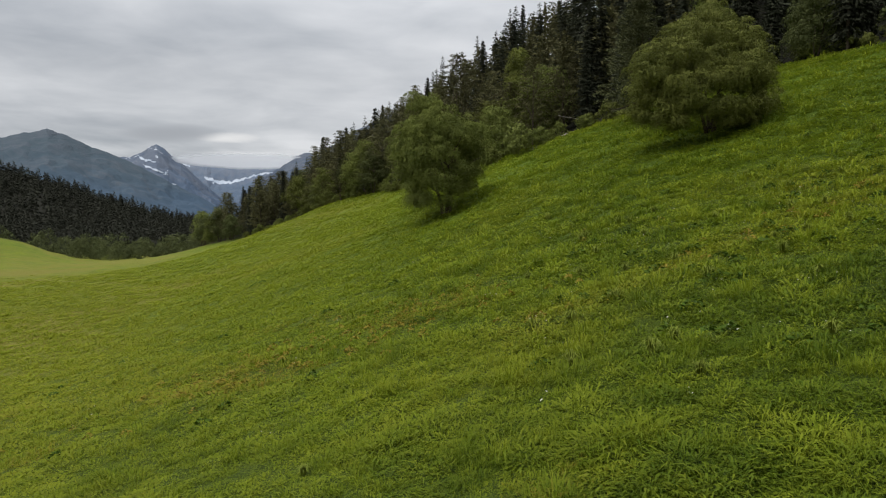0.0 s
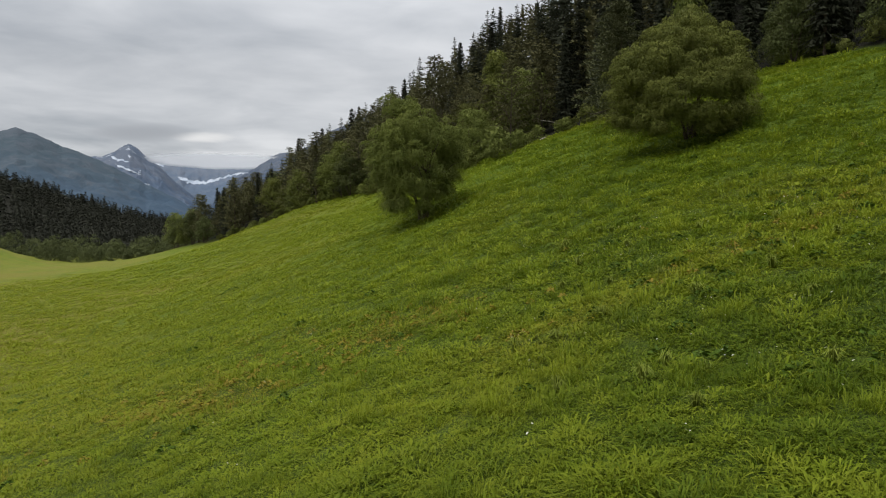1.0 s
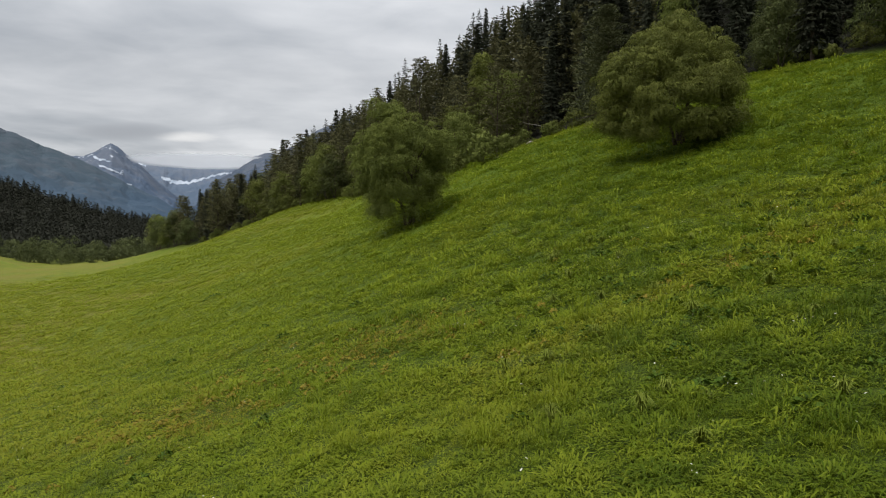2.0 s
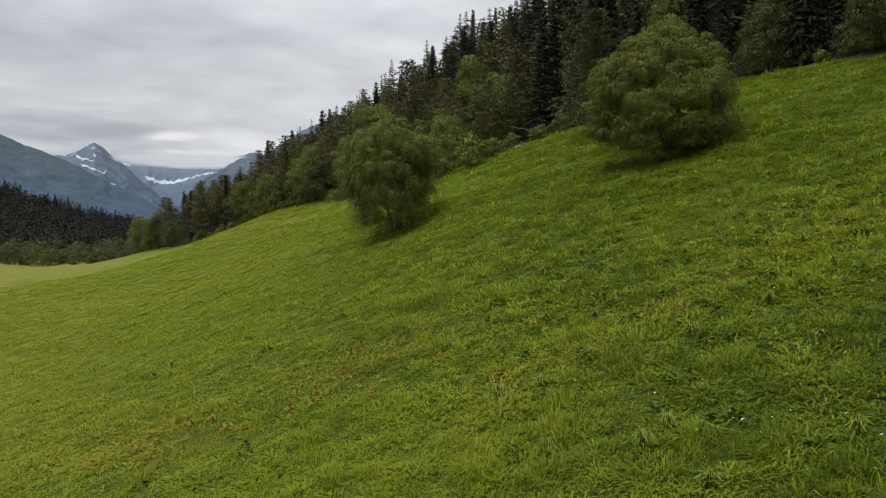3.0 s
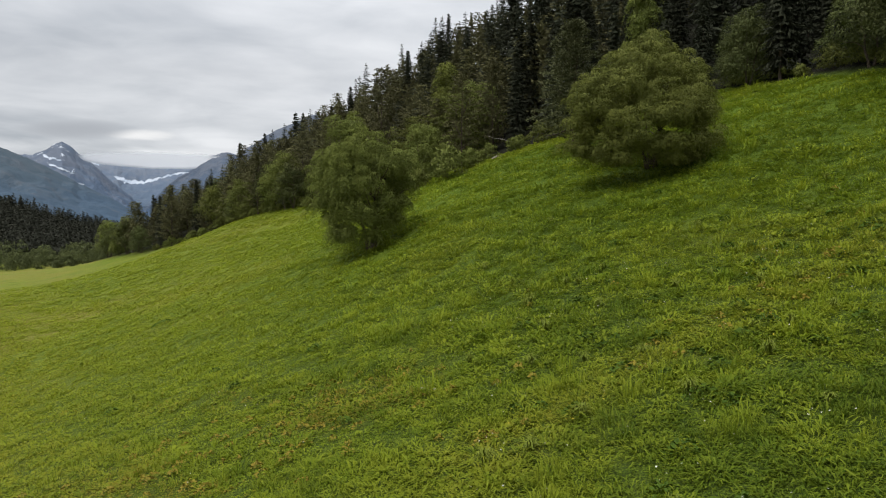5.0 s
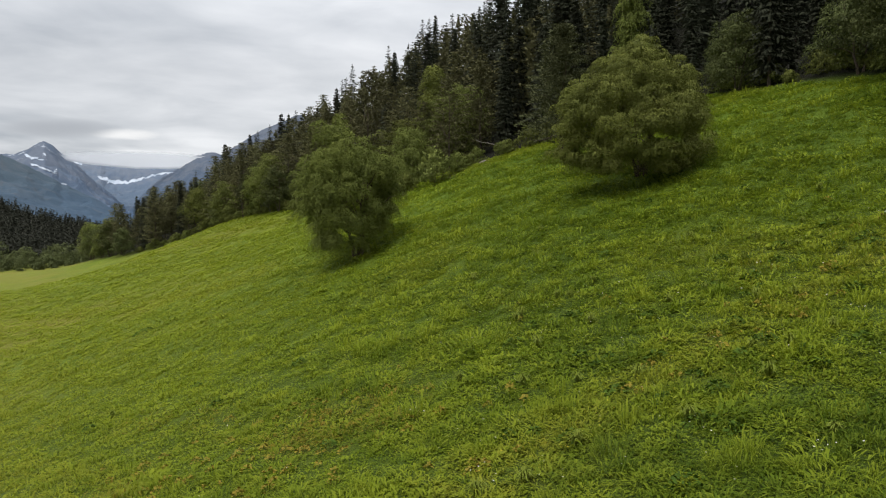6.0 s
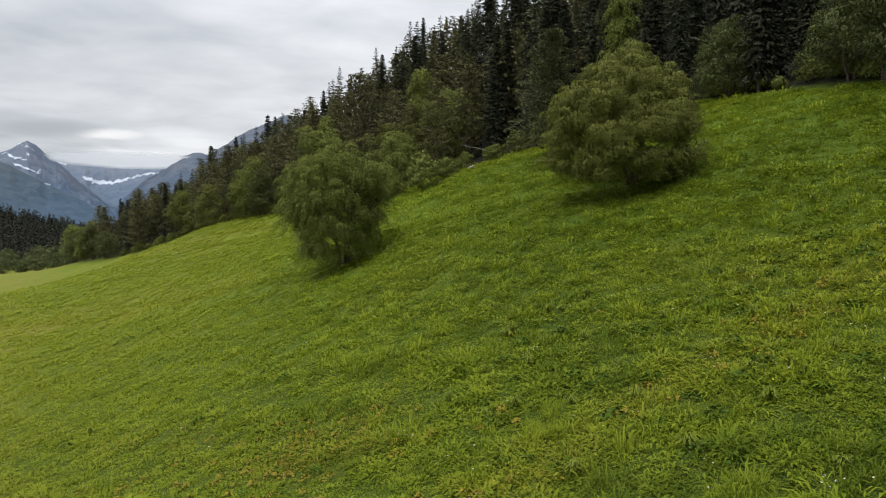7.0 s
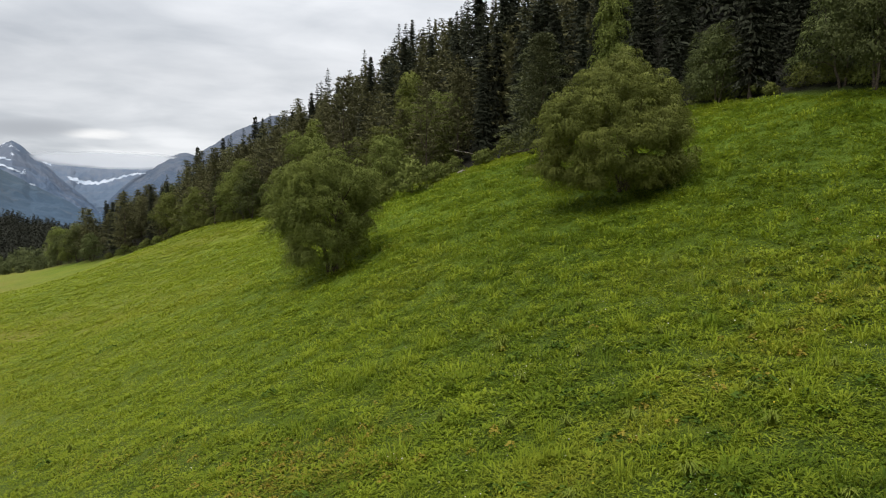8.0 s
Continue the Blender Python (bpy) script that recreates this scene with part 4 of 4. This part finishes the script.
def build_valley_wood():
    """The wooded hill across the valley and the leafy trees along its foot."""
    g = np.random.default_rng(8)
    shapes = [fir_crown(h, 11.5, 0.3, 6, 4, g, 0.0, 4.8, False) for h in (16, 19, 23)]

    def region():
        a, r = math.radians(g.uniform(-42, -10)), 735 + 640 * g.random() ** 1.1
        return r * math.sin(a), r * math.cos(a)

    pieces = []
    for x, y in far_tree_points(2500, region, 6.8):
        v, f, n = shapes[int(g.integers(0, 3))]
        k = g.uniform(0.75, 1.15)
        pieces.append((v * k + np.array([x, y, at(x, y)]), f, n))
    tagged(part("valley_wood", mesh_np("valley_wood", *join(pieces)), M_VALLEY), "dark conifer wood on the hill across the valley", "wood", kind="stuff")
    pieces = []
    rows = [(-42 + 30 * (i + g.uniform(-0.5, 0.5)) / 90, 686 + g.uniform(-32, 30), 8 + 15 * g.random() ** 1.8) for i in range(90)]
    rows += [(-27.6 + 13.6 * (i + g.uniform(-0.4, 0.4)) / 34, 594 + 1.5 * i + g.uniform(-26, 26), 7 + 13 * g.random() ** 1.6 + (7 if i < 4 else 0)) for i in range(34)]
    for az, r, h in rows:
        a = math.radians(az)
        x, y = r * math.sin(a), r * math.cos(a)
        v, f, n = broad_crown(h, h * 1.05, 0.8, 14, 30, 2, 1.0, 0.66, g)
        pieces.append((v + np.array([x, y, at(x, y) - 1.2]), f, n))
    tagged(part("valley_thicket", mesh_np("valley_thicket", *join(pieces)), M_THICKET), "leafy thicket along the valley field", "thicket", kind="stuff")


build_valley_wood()


# ---- meadow growth ----
def build_grass():
    """Clumps of bent blades and of broad-leaved herbs; thick near the camera's way, thinning and coarsening evenly into the distance."""
    g = np.random.default_rng(3)
    k, near, far, fall = 84000, 16.0, 335.0, 0.56
    r = (near ** fall + (far ** fall - near ** fall) * g.random(k)) ** (1 / fall)
    a = g.uniform(radians(-34), radians(42), k)
    x, y = r * np.sin(a), r * np.cos(a)
    ok = (wood_depth(x, y) < 0.5 + 2.0 * g.random(k)) & (r > 24 - 20 * a) & (g.random(k) > step(r, 230, 335))
    x, y, r = x[ok], y[ok], r[ok]
    m = len(x)
    coarse = np.maximum(r / 42.0, 0.7)
    calm = 1 / np.maximum(r / 60.0, 1.0)
    away, (lot_size, lot_tone, lot_kind) = mounds(x + 0.35 * np.sin(y * 2.3), y + 0.35 * np.sin(x * 2.1), 1.55)
    patch_tone = mounds(x + 0.9 * np.sin(y * 0.9), y + 0.9 * np.sin(x * 0.8), 3.4)[1][1]
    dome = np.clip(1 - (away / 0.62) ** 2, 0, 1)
    herb = lot_kind < 0.5 + 0.4 * step(wave(x + 11, y + 5, 0.42), 0.38, 0.66)
    lively = (0.40 + 0.60 * step(x, -14, 8)) * calm ** 0.6
    # plant colour, plus painted shade between mounds and on the slope by the wood
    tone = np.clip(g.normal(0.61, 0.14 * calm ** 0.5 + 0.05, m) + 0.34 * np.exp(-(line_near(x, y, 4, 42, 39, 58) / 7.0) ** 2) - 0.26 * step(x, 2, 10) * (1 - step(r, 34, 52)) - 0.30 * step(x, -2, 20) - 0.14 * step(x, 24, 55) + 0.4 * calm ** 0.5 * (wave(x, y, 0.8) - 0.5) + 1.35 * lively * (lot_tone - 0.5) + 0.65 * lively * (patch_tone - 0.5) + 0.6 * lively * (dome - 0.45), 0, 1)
    size = 0.46 * coarse ** 0.25 * np.minimum(np.exp(g.normal(0, 0.25, m)), 1.6) * (0.58 + dome * (0.3 + 1.3 * lot_size) * (0.5 + 0.5 * step(x, -14, 8))) * (0.65 + 0.7 * wave(x + 7, y, 0.55))
    blades = 17
    each = m * blades
    leafy, cs = np.repeat(herb, blades), np.repeat(coarse, blades)
    big = np.repeat(size, blades)
    bs = big * g.uniform(0.6, 1.2, each) * np.where(leafy, 0.60, 0.95) * np.repeat(0.6 + 0.4 * calm, blades)
    ang = g.uniform(0, 2 * np.pi, each)
    lean = np.where(leafy, g.uniform(0.6, 1.75, each), g.uniform(0.3, 1.6, each))
    ox, oy = np.cos(ang), np.sin(ang)
    root = (big * (0.35 + 0.65 * leafy) + 0.16 * cs) * np.sqrt(g.random(each))
    px, py = np.repeat(x, blades) + ox * root, np.repeat(y, blades) + oy * root
    lift = np.where(leafy, big * g.uniform(0.0, 0.75, each) * (1 - root / (big * 1.2 + 0.16 * cs)), 0.0)
    z = land(px, py) - 0.06 + np.maximum(lift, 0)
    w = np.where(leafy, 0.043, 0.023) * cs * g.uniform(0.6, 1.4, each) * np.repeat(0.65 + 0.7 * g.random(m), blades)
    p0 = np.stack([px, py, z], 1)
    out, side = np.stack([ox, oy, 0 * ox], 1), np.stack([-oy, ox, 0 * ox], 1)
    up = np.array([0, 0, 1.0])
    mid = p0 + out * (lean * bs * 0.35)[:, None] + up * (bs * (0.85 - 0.22 * lean) * np.where(leafy, 0.7, 1.0))[:, None]
    tip = p0 + out * (lean * bs * 0.90)[:, None] + up * (bs * (1.15 - 0.56 * lean) * np.where(leafy, 0.7, 1.0))[:, None]
    V = np.stack([p0, mid - side * w[:, None], tip, mid + side * w[:, None]], 1).reshape(-1, 3)
    own = np.cross(tip - p0, side)
    own *= np.sign(own[:, 2:3] + 1e-6) / (np.linalg.norm(own, axis=1)[:, None] + 1e-9)
    own = own * np.repeat(0.25 + 0.42 * calm, blades)[:, None] + np.array([-0.12, -0.05, 0.38])
    me = mesh_np("meadow_grass", V, np.arange(4 * each).reshape(-1, 4), np.repeat(own / np.linalg.norm(own, axis=1)[:, None], 4, axis=0))
    rusty = rust_at(x, y) * np.clip(calm, 0.4, 1)
    put_attribute(me, "dry", dry_at(V[:, 0], V[:, 1]))
    put_attribute(me, "rust", np.repeat(np.clip(np.where(g.random(m) < 0.02 + 0.8 * rusty, rusty * 1.8 + 0.1, 0.0), 0, 1), blades * 4))
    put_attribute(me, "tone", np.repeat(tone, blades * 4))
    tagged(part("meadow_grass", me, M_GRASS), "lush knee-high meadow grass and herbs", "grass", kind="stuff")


build_grass()


# ---- shrubs, dead wood and flowers ----
def shrub_maker(h, w):
    return lambda rng: broad_crown(h, w, 0.2, 17, 36, 3, 0.7, 0.26, rng, -0.2)


SHRUBS = [broad_tree("shrub", "low leafy green shrub at the edge of the wood", "shrub", 3.4 + k, 5.0 + k, 1, M_OLIVE, M_BARK, 120 + k, shrub_maker(4.0 + k, 5.5 + k), 0.09, "shrubs along the wood") for k in range(3)]
placed = 0
shrub_rng = np.random.default_rng(17)
SPOTS = [(31, 155, 0.9), (36, 153.5, 1.0), (40, 152, 0.8), (45, 150.5, 0.9), (50, 149, 0.8), (16, 150.5, 1.35), (10.5, 156, 1.15), (21, 154, 1.0), (6, 163, 1.2)]
for y in np.arange(152, 350, 3.6):
    SPOTS.append((float(np.interp(y, EDGE_Y, EDGE_X)) + shrub_rng.uniform(0.4, 3.0), float(y), shrub_rng.uniform(0.5, 1.0)))
for y in np.arange(84, 150, 4.2):
    SPOTS.append((float(np.interp(y, EDGE_Y, EDGE_X)) + shrub_rng.uniform(3.0, 6.0), float(y), shrub_rng.uniform(0.6, 1.0)))
for x, y, size in SPOTS:
    src = SHRUBS[placed % 3]
    m = Matrix.LocRotScale((x, y, at(x, y) - 0.1), Euler((0, 0, placed * 1.9)), (size, size, size * 0.9))
    if placed < 3:
        src.matrix_world = m
    else:
        copy_thing(src, m @ Matrix.Diagonal((1 / src.scale[0], 1 / src.scale[1], 1 / src.scale[2], 1)))
    placed += 1


def dead_tree(x, y, h):
    """A bare grey snag with broken side branches."""
    g = np.random.default_rng(31)
    tree = tagged(new("dead_tree"), "bare grey dead tree standing among firs", "dead tree")
    line = limb_line((0, 0, -1), (0.5, 0.2, h), 0, 9, g)
    trunk = part("trunk", mesh_np("trunk", *tube(line, 0.34 * np.linspace(1.1, 0.12, 9), 7), smooth=True), M_DEAD, tree)
    for k in range(8):
        z, a = h * (0.55 + 0.05 * k), k * 2.4
        s = np.array([0.25, 0.1, z])
        part("limb", mesh_np("limb", *tube(limb_line(s, s + np.array([math.cos(a) * 1.6, math.sin(a) * 1.6, 0.5]), 0.1, 4, g), np.linspace(0.09, 0.02, 4), 5), smooth=True), M_DEAD, trunk)
    return stand(tree, x, y)


dead_tree(74, 268, 92 - at(74, 268))


def log(name, label, a, b, radius, seed):
    g = np.random.default_rng(seed)
    ob = part(name, mesh_np(name, *tube(limb_line(a, b, 0.05, 8, g), radius * np.linspace(1.0, 0.55, 8), 8), smooth=True), M_DEAD)
    return tagged(ob, label, "log")


log("fallen_log", "pale weathered log lying at the meadow's edge", (25.7, 153.8, at(25.7, 153.8) + 0.25), (27.6, 154.2, at(27.6, 154.2) + 0.3), 0.24, 41)
log("leaning_trunk", "pale dead trunk leaning among the shrubs", (34.0, 155.0, at(34, 155) - 0.2), (25.4, 157.0, at(25.4, 157) + 5.2), 0.085, 42)


def flower_material(name, colour):
    mat, q, bsdf = material(name)
    rnd = q.add("ShaderNodeNewGeometry").outputs["Random Per Island"]
    q.link(q.mix(rnd, tuple(c * 0.75 for c in colour), colour), bsdf.inputs["Base Color"])
    return mat


def build_flowers(name, label, colour, count, size, seed, spot):
    """Flat flower heads a little above the grass; each a small ragged disc."""
    g = np.random.default_rng(seed)
    V, F = [], []
    k = 0
    while k < count:
        x, y = spot(g)
        if wood_depth(x, y) > -3 or math.hypot(x, y) < 24:
            continue
        for _ in range(int(g.integers(1, 4))):
            px, py = x + g.normal(0, 0.35), y + g.normal(0, 0.35)
            z, r, a0 = at(px, py) + g.uniform(0.30, 0.52), size * g.uniform(0.5, 1.3), g.uniform(0, 6.28)
            tilt = g.normal(0, 0.3, 2)
            ring = [(px + r * math.cos(a0 + i * 1.0472) * g.uniform(0.7, 1.1), py + r * math.sin(a0 + i * 1.0472) * g.uniform(0.7, 1.1)) for i in range(6)]
            base = len(V)
            V += [(u, v, z + (u - px) * tilt[0] + (v - py) * tilt[1]) for u, v in ring]
            F += [(base, base + 1, base + 2), (base, base + 2, base + 3), (base, base + 3, base + 4), (base, base + 4, base + 5)]
        k += 1
    tagged(part(name, mesh_np(name, np.array(V), np.array(F)), flower_material(name, colour)), label, "flowers", kind="stuff")


def anywhere(g):
    r, a = math.sqrt(g.uniform(24 ** 2, 95 ** 2)), radians(g.uniform(-30, 41))
    return r * math.sin(a), r * math.cos(a)


def upper(g):
    return g.uniform(4, 45), g.uniform(28, 72)


def strip(g):
    u = g.random()
    return 4 + 34 * u + g.normal(0, 1.5), 43 + 15 * u + g.normal(0, 1.5)


build_flowers("white_flowers", "scattered white umbel flowers in the meadow", (0.52, 0.52, 0.42), 130, 0.045, 51, anywhere)
build_flowers("white_umbels", "white umbels among the taller herbs", (0.52, 0.52, 0.42), 170, 0.05, 52, upper)
build_flowers("yellow_flowers", "small yellow meadow flowers", (0.40, 0.33, 0.03), 70, 0.05, 53, strip)


def build_tufts():
    """Tall fountains of dull green grass that stand out of the herbs."""
    g = np.random.default_rng(62)
    V, N = [], []
    k = 0
    while k < 70:
        x, y = anywhere(g) if g.random() < 0.2 else (g.uniform(6, 46), g.uniform(25, 75))
        if wood_depth(x, y) > -4 or math.hypot(x, y) < 24:
            continue
        k += 1
        big, n = g.uniform(0.55, 1.05), 60
        a, lean = g.uniform(0, 6.2832, n), g.uniform(0.1, 1.0, n)
        out, side = np.stack([np.cos(a), np.sin(a), 0 * a], 1), np.stack([-np.sin(a), np.cos(a), 0 * a], 1)
        foot = np.array([x, y, 0]) + out * (0.12 * g.random(n))[:, None]
        foot[:, 2] = land(foot[:, 0], foot[:, 1]) - 0.05
        bs = (big * g.uniform(0.6, 1.15, n))[:, None]
        rise = np.array([0, 0, 1.0])
        mid, tip = foot + out * bs * 0.35 * lean[:, None] + rise * bs * 0.85, foot + out * bs * (0.95 * lean[:, None]) + rise * bs * (1.1 - 0.6 * lean[:, None])
        V.append(np.stack([foot, mid - side * 0.022, tip, mid + side * 0.022], 1).reshape(-1, 3))
        own = out * 0.25 + rise * 0.9
        N.append(np.repeat(own / np.linalg.norm(own, axis=1)[:, None], 4, axis=0))
    V = np.concatenate(V)
    mat = leaf_material("tuft_blades", (0.110, 0.150, 0.018), (0.240, 0.275, 0.045), 0.3)
    tagged(part("grass_tufts", mesh_np("grass_tufts", V, np.arange(len(V)).reshape(-1, 4), np.concatenate(N)), mat), "tall dull green grass tufts in the meadow", "grass", kind="stuff")


build_tufts()


def leaf_mounds(spots, leaf, g):
    """Broad-leaved plants, each a low mound of spreading leaves; spots: x, y, radius."""
    pieces = []
    for x, y, r in spots:
        k = int(90 * r)
        a, d = g.uniform(0, 6.28, k), r * np.sqrt(g.random(k))
        c = np.stack([x + d * np.cos(a), y + d * np.sin(a), 0 * a], 1)
        c[:, 2] = land(c[:, 0], c[:, 1]) + 0.15 + 0.55 * (1 - (d / r) ** 2) * g.uniform(0.5, 1.0, k) * min(1.0, r + 0.3)
        way = np.stack([np.cos(a), np.sin(a), g.uniform(-0.3, 0.5, k)], 1)
        pieces.append(leaves(c, way, leaf * g.uniform(0.75, 1.3, k), leaf * g.uniform(0.36, 0.66, k), g, way * 0.4 + np.array([0, 0, 1.0])))
    return mesh_np("herbs", *join(pieces))


def build_herbs():
    """Dark broad-leaved herbs that stand in clumps above the grass, and docks that have turned ochre."""
    g = np.random.default_rng(61)
    spots = [(-33.5, 127.5, 1.5), (16.3, 42.1, 0.9), (23.8, 49.1, 0.9)]
    while len(spots) < 90:
        x, y = anywhere(g) if g.random() < 0.35 else (g.uniform(8, 40), g.uniform(27, 66))
        spots.append((x, y, g.uniform(0.35, 0.75)))
    mat = leaf_material("herb_leaves", (0.040, 0.078, 0.010), (0.090, 0.145, 0.018), 0.3)
    tagged(part("dark_herbs", leaf_mounds(spots, 0.27, g), mat), "clumps of dark broad-leaved herbs in the meadow", "herbs", kind="stuff")
    spots = []
    while len(spots) < 150:
        u = g.random()
        if u < 0.62:
            x = g.normal(-8, 9)
            y = 58 + 0.2 * x + g.normal(0, 5)
        elif u < 0.82:
            x, y = g.normal(44, 6), g.normal(59, 4)
        else:
            x, y = strip(g)
        spots.append((x, y, g.uniform(0.2, 0.5)))
    mat = leaf_material("dock_leaves", (0.150, 0.120, 0.022), (0.330, 0.250, 0.040), 0.3)
    tagged(part("ochre_docks", leaf_mounds(spots, 0.20, g), mat), "docks with ochre and rusty leaves in the meadow", "herbs", kind="stuff")


build_herbs()
